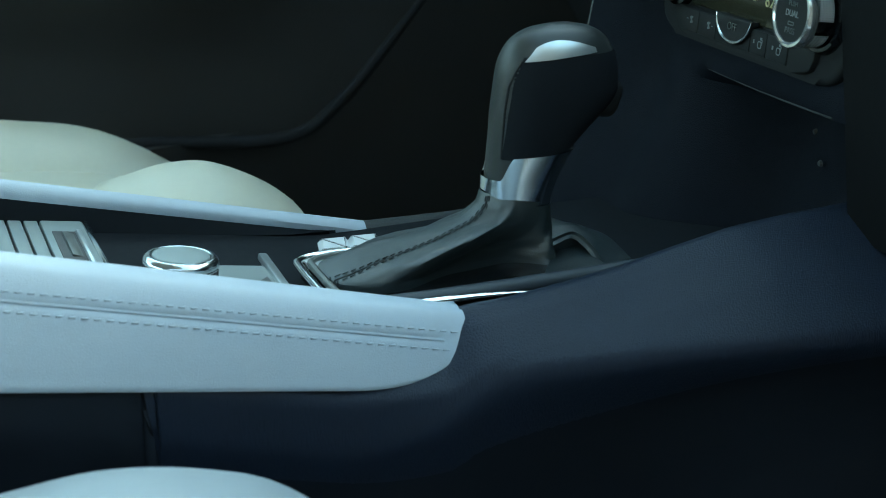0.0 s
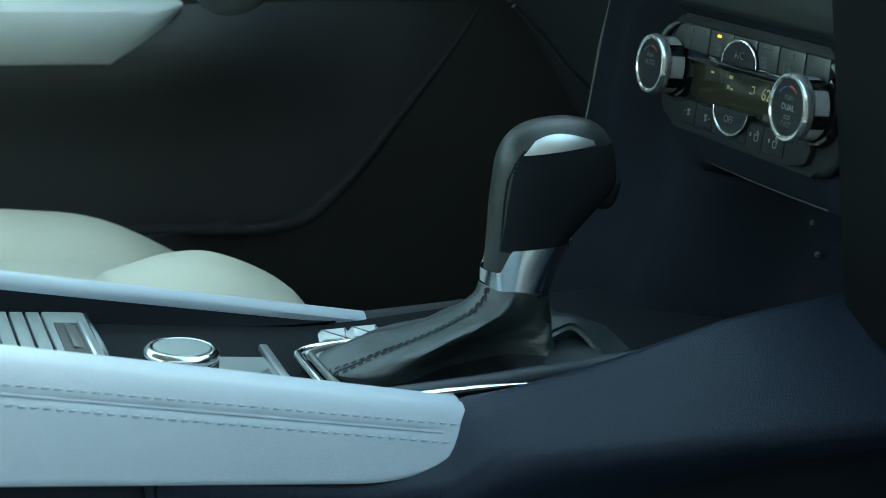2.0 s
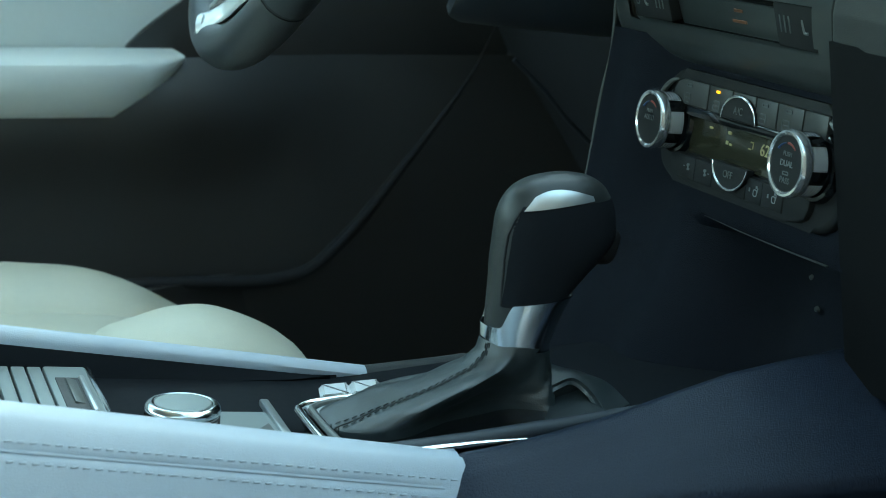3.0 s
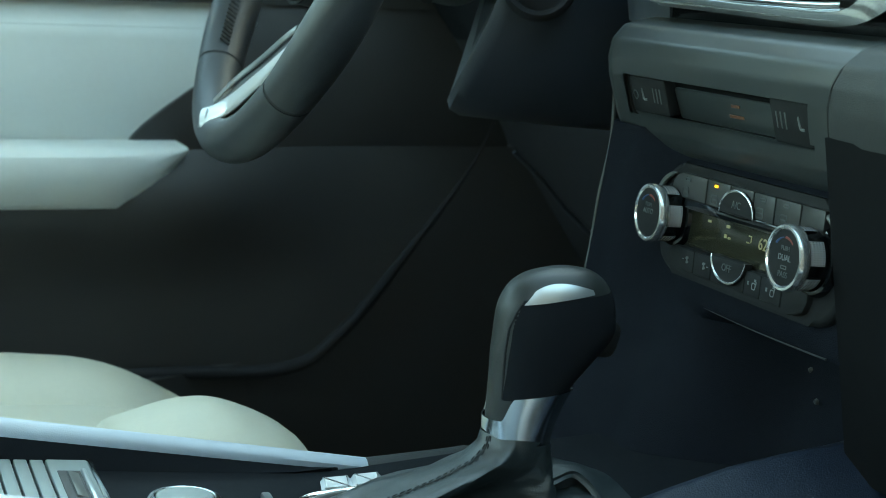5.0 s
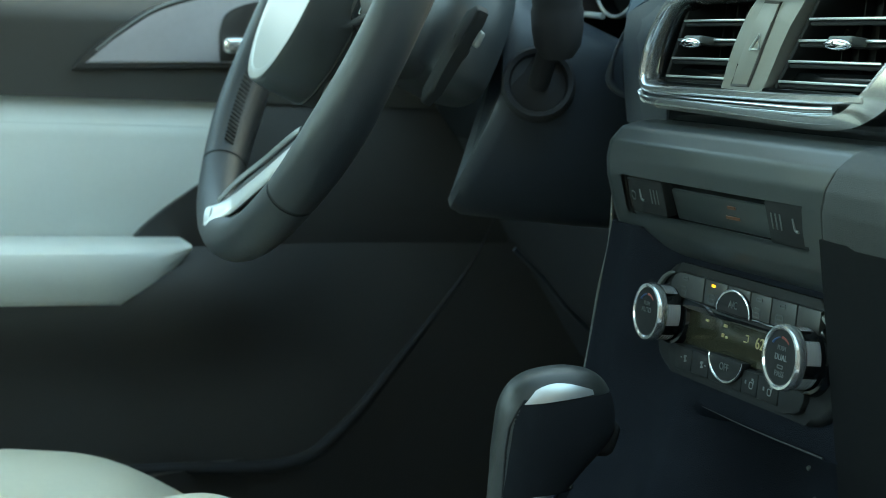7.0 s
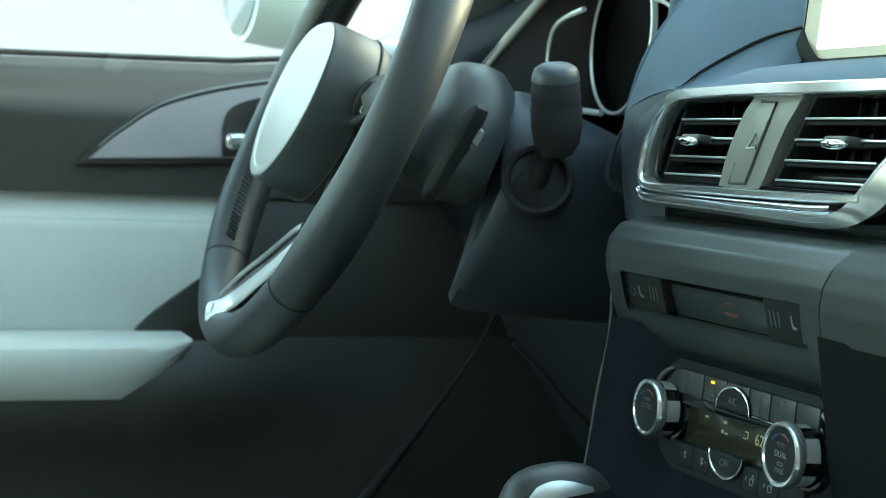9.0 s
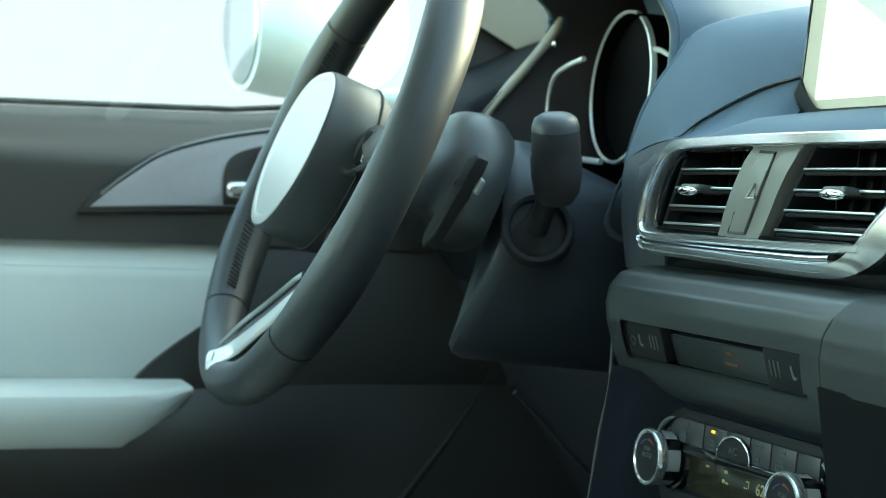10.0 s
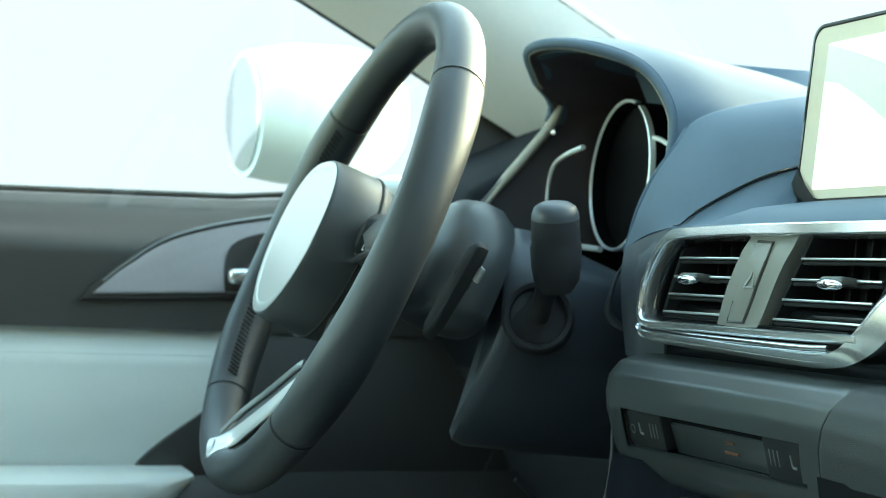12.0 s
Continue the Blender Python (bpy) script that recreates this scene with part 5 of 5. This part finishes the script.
def pad_low(x):
    low = 0.2876 - 0.15 * (x + 0.24)
    if x > -0.24:
        q = min(1.0, (x + 0.24) / 0.0615)
        low = pad_top(x) - 0.003 - (pad_top(x) - 0.003 - low) * math.sqrt(max(0, 1 - q ** 2.4))
    return low


def sewn(x, s):
    """The line of the seam, which falls away from the top edge towards the seats."""
    return s + 0.0143 * max(0.0, -0.19 - x)


def pad_skin(x, s):
    """The outer face of the pad, s metres below its top edge."""
    s = max(0.0, s)
    return -0.0895 - 0.0265 * math.sqrt(min(s, 0.055) / 0.055)


def build_console():
    con = thing("centre_console", "dark centre console with white leather side pads", "console")
    # outer side, flaring out towards the dashboard
    def side(u, v, s=-1):
        x = lerp(-0.75, 0.16, u)
        f = ease(-0.25, -0.15, x)
        g = ease(-0.2, 0.05, x)
        ridge = table(x, ((-0.75, pad_top(-0.75) - 0.012), (-0.19, pad_top(-0.19) - 0.012), (-0.178, 0.3095), (-0.154, 0.3115), (-0.125, 0.3155), (-0.095, 0.3205), (-0.064, 0.3275), (-0.033, 0.3340), (0.0, 0.3375), (0.022, 0.3390), (0.16, 0.355)))
        ridge = min(ridge - 0.016, 0.2860 if x > -0.18 else 1) if s > 0 else ridge
        plain = ((0.0, -0.080 - 0.013 * (s > 0), ridge), (0.15, -0.090, ridge - 0.012), (0.35, -0.108, ridge - 0.035), (0.5, -0.1085, ridge - 0.06), (0.6, -0.1025, ridge - 0.09), (1.0, -0.060, 0.0))
        wide = 0.1175 + 0.0405 * g
        flared = ((0.0, -0.086, ridge - 0.002 - 0.02 * (s > 0)), (0.05, -0.092, ridge), (0.15, -0.100, ridge - 0.004), (0.35, -0.114 - 0.012 * g, ridge - 0.016), (0.45, -wide + 0.002, 0.2905 + 0.0125 * g), (0.5, -wide, 0.285 + 0.013 * g), (0.53, -wide + 0.0020, 0.2795 + 0.013 * g), (0.57, -wide + 0.0065, 0.2725 + 0.013 * g), (0.62, -wide + 0.0130, 0.263 + 0.0125 * g), (0.68, -wide + 0.0200, 0.250 + 0.011 * g), (0.76, -wide + 0.0270, 0.226 + 0.01 * g), (1.0, -wide + 0.045, 0.0))
        f = lerp(f, ease(-0.25, 0.06, x), ease(0.48, 0.58, v))
        a, b = table(v, plain), table(v, flared)
        return x, -s * lerp(a[0], b[0], f), lerp(a[1], b[1], f) - (0.030 * f if s > 0 else 0)

    # a darker copy of the side trim paints shade below crease and pad
    split = lambda u: lerp(0.10, 0.545, ease(-0.338, -0.326, lerp(-0.75, 0.16, u)))
    part("lower_panel", sheet(lambda u, v: side(u, lerp(split(u), 1.0, v)), 150, 40, 0.004), SHADED_SIDE, con, "lower side panel, darkened for the shade below the crease")
    part("side_panel", sheet(lambda u, v: side(u, (split(u) + 0.001) * v), 150, 40, 0.004), NAVY_GRAIN, con, "grained dark side panel flaring to the dashboard")
    part("side_panel", sheet(lambda u, v: side(u, v, 1), 60, 40, -0.004), NAVY_GRAIN, con, "grained dark side panel flaring to the dashboard")
    joint = [Vector(side((lerp(-0.317, -0.332, k / 12) + 0.75) / 0.91, lerp(0.25, 0.66, k / 12))) for k in range(13)]
    joint = [p + Vector((0, -0.0004, 0)) for p in joint]
    part("joint", tube(joint, 0.0011, 6), RUBBER, con, "dark joint line")

    # the passenger's-side pad with its twin rows of stitches
    rings = []
    for i in range(61):
        x = lerp(-0.62, -0.179, 1 - (1 - i / 60) ** 1.35)
        t, b = pad_top(x), pad_low(x)
        h = max(t - b, 0.003)
        ring = [(x, -0.074, b + h * 0.1), (x, -0.0735, b + h * 0.5), (x, -0.0745, t - 0.006), (x, -0.078, t - 0.0012), (x, -0.083, t), (x, -0.0875, t - 0.0008)]
        for k in range(1, 33):
            s = h * (k / 32)
            groove = 0.0012 * math.exp(-((s - sewn(x, 0.0130)) / 0.0012) ** 2) * ease(-0.186, -0.205, x)
            ring.append((x, pad_skin(x, s) + groove + 0.0008 * max(0, k - 31), t - s))
        ring.append((x, -0.095, b - 0.0005))
        rings.append(ring)
    pad = part("side_pad", loft(rings), WHITE_LEATHER, con, "white leather side pad")
    for off in (0.0088, 0.0168):
        line = [(x, pad_skin(x, sewn(x, off)) - 0.0003, pad_top(x) - sewn(x, off)) for x in np.linspace(-0.6, -0.1850 - (0.006 if off > 0.015 else 0), 120)]
        part("stitching", stitches(line, 0.0054, 0.0032, 0.0008, 0.0008, (0, -1, 0.45)), WHITE_THREAD, pad, "row of pale grey stitches")
    seam = [(x, pad_skin(x, sewn(x, 0.0130)) + 0.0006, pad_top(x) - sewn(x, 0.0130)) for x in np.linspace(-0.6, -0.192, 60)]
    part("seam", tube(seam, 0.0007, 6), WHITE_THREAD, pad, "sewn seam")
    # the driver's-side pad
    rings = []
    for i in range(41):
        x = lerp(-0.62, -0.170, i / 40)
        t = 0.3015 - 0.221 * (x + 0.171)
        hh = 0.0085 + 0.004 * ease(-0.2, -0.4, x)
        ring = [(x, 0.088, t - hh), (x, 0.0872, t - hh * 0.5), (x, 0.088, t - 0.003), (x, 0.0905, t - 0.0006), (x, 0.094, t), (x, 0.104, t - 0.004), (x, 0.112, t - 0.014), (x, 0.114, t - 0.04), (x, 0.10, t - 0.041)]
        rings.append(ring)
    part("side_pad", loft(rings), WHITE_LEATHER, con, "white leather side pad")
    rail = spline([(-0.170, 0.094, 0.2925), (-0.12, 0.095, 0.2925), (-0.10, 0.096, 0.2930), (-0.075, 0.097, 0.2930)], 20)
    part("rail", tube(rail, lambda q: 0.0085 - 0.006 * ease(0.5, 1, q), 12), PAD_GRAIN, con, "dark rounded rail")

    # the top plate in the trough
    deck = lambda x: 0.3035 - 0.13 * (x + 0.2) if x < -0.2 else 0.3035 + 0.02 * (x + 0.2)
    part("top_plate", sheet(lambda u, v: (lerp(-0.62, 0.12, u), lerp(-0.089, 0.092, v), deck(lerp(-0.62, 0.12, u)) - 0.006), 40, 6, 0.01), TROUGH, con, "black top plate")
    part("inner_wall", sheet(lambda u, v: (lerp(-0.62, -0.17, u), 0.0915 - 0.004 * v, lerp(0.2915 - 0.221 * (lerp(-0.62, -0.17, u) + 0.171), deck(lerp(-0.62, -0.17, u)) - 0.008, v)), 20, 4, 0.004), TROUGH, con, "dark inner wall of the trough")
    part("inner_wall", sheet(lambda u, v: (lerp(-0.62, -0.185, u), -0.0765, lerp(pad_top(lerp(-0.62, -0.185, u)) - 0.008, deck(lerp(-0.62, -0.185, u)) - 0.008, v)), 20, 4, 0.003), TROUGH, con)
    dialplate = part("dial_plate", sheet(lambda u, v: (lerp(-0.290, -0.250, u), lerp(-0.07, 0.008, v), deck(lerp(-0.290, -0.250, u)) + 0.0005), 12, 8, 0.005), TRAY_SILVER, con, "satin silver plate round the dial")
    part("plate_edge", box((0.0050, 0.098, 0.004), pose(-0.2480, -0.0245, deck(-0.248) + 0.0005, 0, 7, -1.5), 0.0012), SOFT_CHROME, dialplate, "chrome edge bar")
    part("dimple", prism([(-0.264, -0.030), (-0.2515, -0.014), (-0.2515, -0.050), (-0.262, -0.050)], 0.0004, Matrix.Translation((0, 0, deck(-0.257) + 0.0016)) @ pose(0, 0, 0, 0, 7, 0) @ Matrix.Translation((0.0, 0, -0.031))), DARK_SATIN, dialplate, "dim finger dimple")
    # shifter bezel: chrome outline on black
    rear = spline([(-0.170, 0.002, 0.3150), (-0.200, 0.0025, 0.3150), (-0.224, 0.0015, 0.3150), (-0.2345, -0.004, 0.3150), (-0.2365, -0.014, 0.3150), (-0.2365, -0.055, 0.3150), (-0.2345, -0.066, 0.3150), (-0.225, -0.0715, 0.3150), (-0.210, -0.0725, 0.3150)], 60)
    bez = part("bezel", tube(rear, 0.0022, 10), CHROME, con, "chrome bezel round the gear lever")
    part("bezel_plate", prism(rounded(0.150, 0.072, 0.011, 6), 0.006, Matrix.Translation((-0.160, -0.035, 0.3135))), GLOSS_BLACK, bez, "gloss black plate")
    part("bezel_corner", prism([(-0.2315, -0.0015), (-0.215, -0.0015), (-0.215, -0.022), (-0.2315, -0.018)], 0.003, Matrix.Translation((0, 0, 0.3150)), 0.0008), SILVER, bez, "bright silver corner")
    inner = [p + Vector((0.006, -0.004 if p.y > -0.035 else 0.004, 0.0005)) for p in rear[12:52]]
    part("bezel_step", tube(inner, 0.0020, 8), DARK_SATIN, bez, "dark inner step")
    part("side_bar", tube([(-0.214, -0.0715, 0.3120), (-0.168, -0.0715, 0.3125), (-0.120, -0.0715, 0.3140), (-0.060, -0.0715, 0.3160)], 0.0042, 12), COLUMN, bez, "dark rounded bar beside the boot")
    part("chrome_strip", tube([(-0.206, -0.0795, 0.3135), (-0.168, -0.0795, 0.3132), (-0.128, -0.0795, 0.3118)], lambda q: 0.0021 - 0.0016 * max(0, 2 * q - 1), 10), BRIGHT_CHROME, bez, "bright chrome strip")


build_console()


def build_tray():
    tray = thing("tray_cover", "satin grey roller cover with dark slots on the console", "cover")
    up = 7.4
    z = lambda x: 0.3225 - 0.13 * (x + 0.345)
    part("bed", box((0.20, 0.150, 0.006), pose(-0.435, 0.002, z(-0.435) - 0.006, 0, up, 0), 0.001), BLACK_PLASTIC, tray, "black bed")
    for k in range(16):
        x = -0.3580 - 0.0083 * k
        part("slat", box((0.0070, 0.145, 0.004), pose(x, 0.004, z(x), 0, up, 0), 0.0006), TRAY_SILVER, tray, "satin silver slat")
    front = part("front_piece", box((0.022, 0.145, 0.005), pose(-0.3425, 0.004, z(-0.3425), 0, up, 0), 0.0012), TRAY_SILVER, tray, "satin silver front piece")
    hole = part("finger_hole", box((0.0125, 0.060, 0.0012), pose(-0.3432, 0.025, z(-0.3432) + 0.0024, 0, up, 0), 0.0005), BLACK_PLASTIC, front, "dark finger recess")
    part("finger_slope", box((0.0075, 0.040, 0.0014), pose(-0.3412, 0.031, z(-0.3412) + 0.0028, 0, up + 14, 0), 0.0005), DARK_SATIN, hole, "sloping floor of the recess")
    part("finger_edge", box((0.0030, 0.058, 0.0035), pose(-0.3362, 0.025, z(-0.3362) + 0.0032, 0, up, 0), 0.0012), SOFT_CHROME, front, "bright recess edge")
    part("front_edge", box((0.003, 0.145, 0.008), pose(-0.3305, 0.004, z(-0.3305) - 0.001, 0, up, 0), 0.001), CHROME, tray, "bright front edge")


build_tray()


def build_rotary():
    knob = thing("rotary_knob", "chrome-ringed rotary control knob on the console", "knob")
    at = pose(-0.298, -0.016, 0.3112, 0, 5, 0) @ Matrix.Scale(0.955, 4)
    part("skirt", turned([(0.0190, -0.006), (0.0190, 0.004), (0.0180, 0.006), (0.0180, 0.0095)], 56, at), BLACK_PLASTIC, knob, "black skirt")
    for k in range(6):
        a0 = 60 * k + 8
        part("grip", turned([(0.0178, 0.005), (0.0191, 0.006), (0.0191, 0.0132), (0.0178, 0.0136)], 12, at, None, a0, a0 + 40), SATIN_SILVER, knob, "knurled chrome grip")
        dots = bmesh.new()
        for i in range(10):
            for j in range(4):
                box((0.0004, 0.0006, 0.0009), at @ Matrix.Rotation(radians(a0 + 3 + 3.8 * i), 4, "Z") @ pose(0.0192, 0, 0.0072 + 0.0016 * j), bm=dots)
        part("knurl", dots, BLACK_PLASTIC, knob, "dark knurling")
    part("ring", turned([(0.0188, 0.0135), (0.0196, 0.0142), (0.0198, 0.0155), (0.0192, 0.0172), (0.0178, 0.0185), (0.0162, 0.0190), (0.0154, 0.0187), (0.0152, 0.0165)], 72, at), LEVER_CHROME, knob, "polished chrome ring")
    part("cap", turned([(0.0147, 0.0165), (0.0147, 0.0186), (0.0142, 0.0191), (0.008, 0.0192), (0.0, 0.0192)], 56, at), TRAY_SILVER, knob, "satin grey cap")


build_rotary()


def build_buttons():
    pad = thing("button_pair", "two bright silver buttons beside the gear lever", "button")
    for x in (-0.2085, -0.1915):
        m = pose(x, 0.0215, 0.3132, 0, -3, -12)
        b = part("button", prism(rounded(0.0165, 0.022, 0.0012, 3), 0.006, m @ pose(0, 0, 0.001), 0.0026, segments=1), PAINT, pad, "silver button")
        part("mark", box((0.004, 0.005, 0.0004), m @ pose(0, 0, 0.0002), 0), MARK_GREY, b, "grey print")


build_buttons()


# ---- gear lever ----
LEVER_Y = -0.030
KNOB = ((0.3455, -0.1275, 0.0155, 0.0140), (0.3560, -0.1255, 0.0175, 0.0150), (0.3690, -0.1215, 0.0205, 0.0165), (0.3800, -0.1160, 0.0250, 0.0178), (0.3900, -0.1105, 0.0300, 0.0188),
        (0.3980, -0.1070, 0.0325, 0.0192), (0.4060, -0.1062, 0.0322, 0.0190), (0.4140, -0.1060, 0.0310, 0.0182), (0.4213, -0.1058, 0.0280, 0.0165), (0.4268, -0.1055, 0.0235, 0.0138), (0.4307, -0.1050, 0.0165, 0.0100), (0.4330, -0.1045, 0.0060, 0.0040))


def knob_at(z):
    pts = spline([Vector((k[1], k[2], k[3])) for k in KNOB], 110)
    zs = spline([Vector((k[0], 0, 0)) for k in KNOB], 110)
    for i in range(110):
        if zs[i + 1].x >= z:
            t = (z - zs[i].x) / max(1e-9, zs[i + 1].x - zs[i].x)
            return pts[i].lerp(pts[i + 1], min(1, max(0, t)))
    return pts[-1]


def knob_side(x, z, out=0.0, s=-1):
    """A place on the knob's flank, out metres proud."""
    cx, rx, ry = knob_at(z)
    q = max(-0.999, min(0.999, (x - cx) / rx))
    return x, LEVER_Y + s * (ry * (1 - abs(q) ** 2.4) ** (1 / 2.4) + out), z


def build_lever():
    lever = thing("gear_lever", "black leather gear lever with chrome collar, chrome inlay and stitched boot", "gear lever")
    rings = []
    for i in range(61):
        z = lerp(0.352, 0.4329, 1 - (1 - i / 60) ** 1.5)
        cx, rx, ry = knob_at(z)
        ring = []
        for k in range(56):
            t = 2 * math.pi * k / 56
            c, s = math.cos(t), math.sin(t)
            ring.append((cx + rx * math.copysign(abs(c) ** (2 / 2.4), c), LEVER_Y + ry * math.copysign(abs(s) ** (2 / 2.4), s), z))
        rings.append(ring)
    grip = part("grip", loft(rings), BLACK_LEATHER, lever, "black leather grip spine")
    for s in (-1, 1):
        def flank(u, v):
            z = lerp(0.3685, 0.4195, v)
            cx, rx, _ = knob_at(z)
            x0 = table(z, ((0.3685, -0.1392), (0.392, -0.1376), (0.405, -0.1356), (0.413, -0.1325), (0.4195, -0.1285)))
            return knob_side(lerp(x0, cx + rx * 0.985, u), z, 0.0008 * min(1, 6 * u), s)

        part("flank", sheet(flank, 24, 24, 0.001 * -s), TROUGH, grip, "smooth dark flank panel")

        def inlay(u, v):
            base = lerp(0.4175, 0.4205, u)
            crown = 0.4205 + 0.0068 * math.sin(math.pi * min(1, 0.12 + 0.74 * u) ** 0.8)
            z = lerp(base, max(base + 0.0006, crown), v)
            cx, rx, _ = knob_at(z)
            return knob_side(lerp(-0.1290 + 0.006 * v, cx + rx * 0.50, u), z, 0.0013, s)

        part("inlay", sheet(inlay, 24, 12, 0.001 * -s), SOFT_CHROME, grip, "bright chrome inlay")
    groove = [knob_side(table(z, ((0.3685, -0.1395), (0.392, -0.1379), (0.405, -0.1359), (0.413, -0.1328), (0.4195, -0.1288))), z, 0.0004) for z in np.linspace(0.369, 0.4175, 24)]
    part("grip_seam", tube(groove, 0.0006, 6), BLACK_THREAD, grip, "dark seam")
    part("release_button", box((0.018, 0.018, 0.021), pose(-0.0805, LEVER_Y, 0.3945, 0, 20, 0), 0.007, 4), KEY_BLACK, lever, "black release button")

    # the collar, cut lower at the back where the leather comes down
    def collar(u, v):
        t = 2 * math.pi * u
        c, s = math.cos(t), math.sin(t)
        top = 0.3705 - 0.0115 * ease(-0.55, -0.75, c)
        z = lerp(0.3445 + 0.0015 * -c, top + 0.0012 * c, v)
        cx, rx, ry = knob_at(max(0.346, z))
        return cx + (rx + 0.0010) * math.copysign(abs(c) ** (2 / 2.4), c), LEVER_Y + (ry + 0.0010) * math.copysign(abs(s) ** (2 / 2.4), s), z

    part("collar", sheet(collar, 96, 12, -0.001), LEVER_CHROME, lever, "polished chrome collar")

    # leather boot: a wide base drawn up to the collar, with folds
    def boot(u, v):
        t = 2 * math.pi * u
        c, s = math.cos(t), math.sin(t)
        base = Vector((-0.154 + (0.046 if c > 0 else 0.076) * math.copysign(abs(c) ** 0.55, c), -0.034 + 0.030 * math.copysign(abs(s) ** 0.55, s), 0.3125))
        neck = Vector((-0.1275 + 0.0182 * c, LEVER_Y + 0.0167 * s, 0.3475 - 0.003 * c))
        fore = max(0, c)
        hollow = math.exp(-((t - 4.85) / (0.33 if t < 4.85 else 0.60)) ** 2)
        base.y += 0.026 * hollow
        k = table(v, ((0.0, 0.0), (0.1, 0.0), (0.3, 0.22), (0.6, 0.62), (0.8, 0.88), (0.9, 0.97), (1.0, 1.0)))
        lift = table(v, ((0.0, 0.0), (0.1, 0.15), (0.3, 0.30), (0.6, 0.48), (0.8, 0.66), (0.9, 0.82), (1.0, 1.0)))
        if c > 0:
            k = lerp(k, v ** 0.38, fore)
            lift = lerp(lift, v ** 1.5, fore)
        p = base.lerp(neck, k)
        p.z = lerp(base.z, neck.z, lift)
        wave = math.sin(math.pi * v) ** 1.2
        # one long fold from the near base up to the collar, and small creases
        q = t - 4.19 - 0.14 * v
        ridge = 0.95 * math.exp(-(q / (0.42 if q < 0 else 0.11)) ** 2) - 0.25 * hollow
        n = noise.noise(Vector((c * 2.6, s * 2.6, v * 4))) * 0.0022 + noise.noise(Vector((c * 9, s * 9, v * 14))) * 0.0003
        d = Vector((c * 0.4, s * 0.8, 0.5)).normalized()
        return p + d * wave * (0.0085 * ridge + n)

    gaiter = part("boot", sheet(boot, 120, 44), BOOT_LEATHER, lever, "black leather boot with folds")
    seam_u = lambda v: 0.536 + 0.028 * ease(0.05, 0.4, v)
    for off in (-0.017, 0.017):
        row = [Vector(boot(seam_u(v) + off * (1.0 - 0.35 * v), v)) + Vector((-0.15, -0.35, 0.9)) * 0.0005 for v in np.linspace(0.05, 0.985, 60)]
        part("stitching", stitches(row, 0.0042, 0.0029, 0.0006, 0.0006, (-0.2, -0.4, 0.9)), BLACK_THREAD, gaiter, "black double stitching")
    crest = spline([(-0.1085, -0.022, 0.3300), (-0.0985, -0.020, 0.3250), (-0.0870, -0.024, 0.3215), (-0.0775, -0.034, 0.3185), (-0.0715, -0.050, 0.3110)], 24)
    hem = spline([(-0.1190, -0.043, 0.3205), (-0.1091, -0.042, 0.3240), (-0.0988, -0.040, 0.3250), (-0.0928, -0.048, 0.3195), (-0.0900, -0.060, 0.3110)], 24)
    fold = sheet(lambda u, v: crest[round(24 * u)].lerp(hem[round(24 * u)], v) + Vector((-0.2, -0.3, 0.9)) * (0.0028 * math.sin(math.pi * v) * math.sin(math.pi * min(1, u + 0.15))), 24, 10, 0.002)
    part("front_fold", fold, BOOT_LEATHER, gaiter, "leather fold in front of the lever")
    floor_line = spline([(-0.124, -0.062, 0.3128), (-0.104, -0.063, 0.3128), (-0.098, -0.063, 0.3128), (-0.094, -0.063, 0.3128), (-0.088, -0.062, 0.3105)], 24)
    tuck = sheet(lambda u, v: hem[round(24 * u)].lerp(floor_line[round(24 * u)], v) + Vector((0.012, 0.016, -0.002)) * math.sin(math.pi * v), 24, 10, 0.002)
    part("front_fold", tuck, BOOT_LEATHER, gaiter, "tucked-in leather below the fold")
    ridge = [Vector(boot(seam_u(v), v)) - Vector((-0.15, -0.35, 0.9)) * 0.0001 for v in np.linspace(0.03, 0.99, 40)]
    part("seam", tube(ridge, 0.0006, 6), BLACK_THREAD, gaiter, "sewn seam")


build_lever()
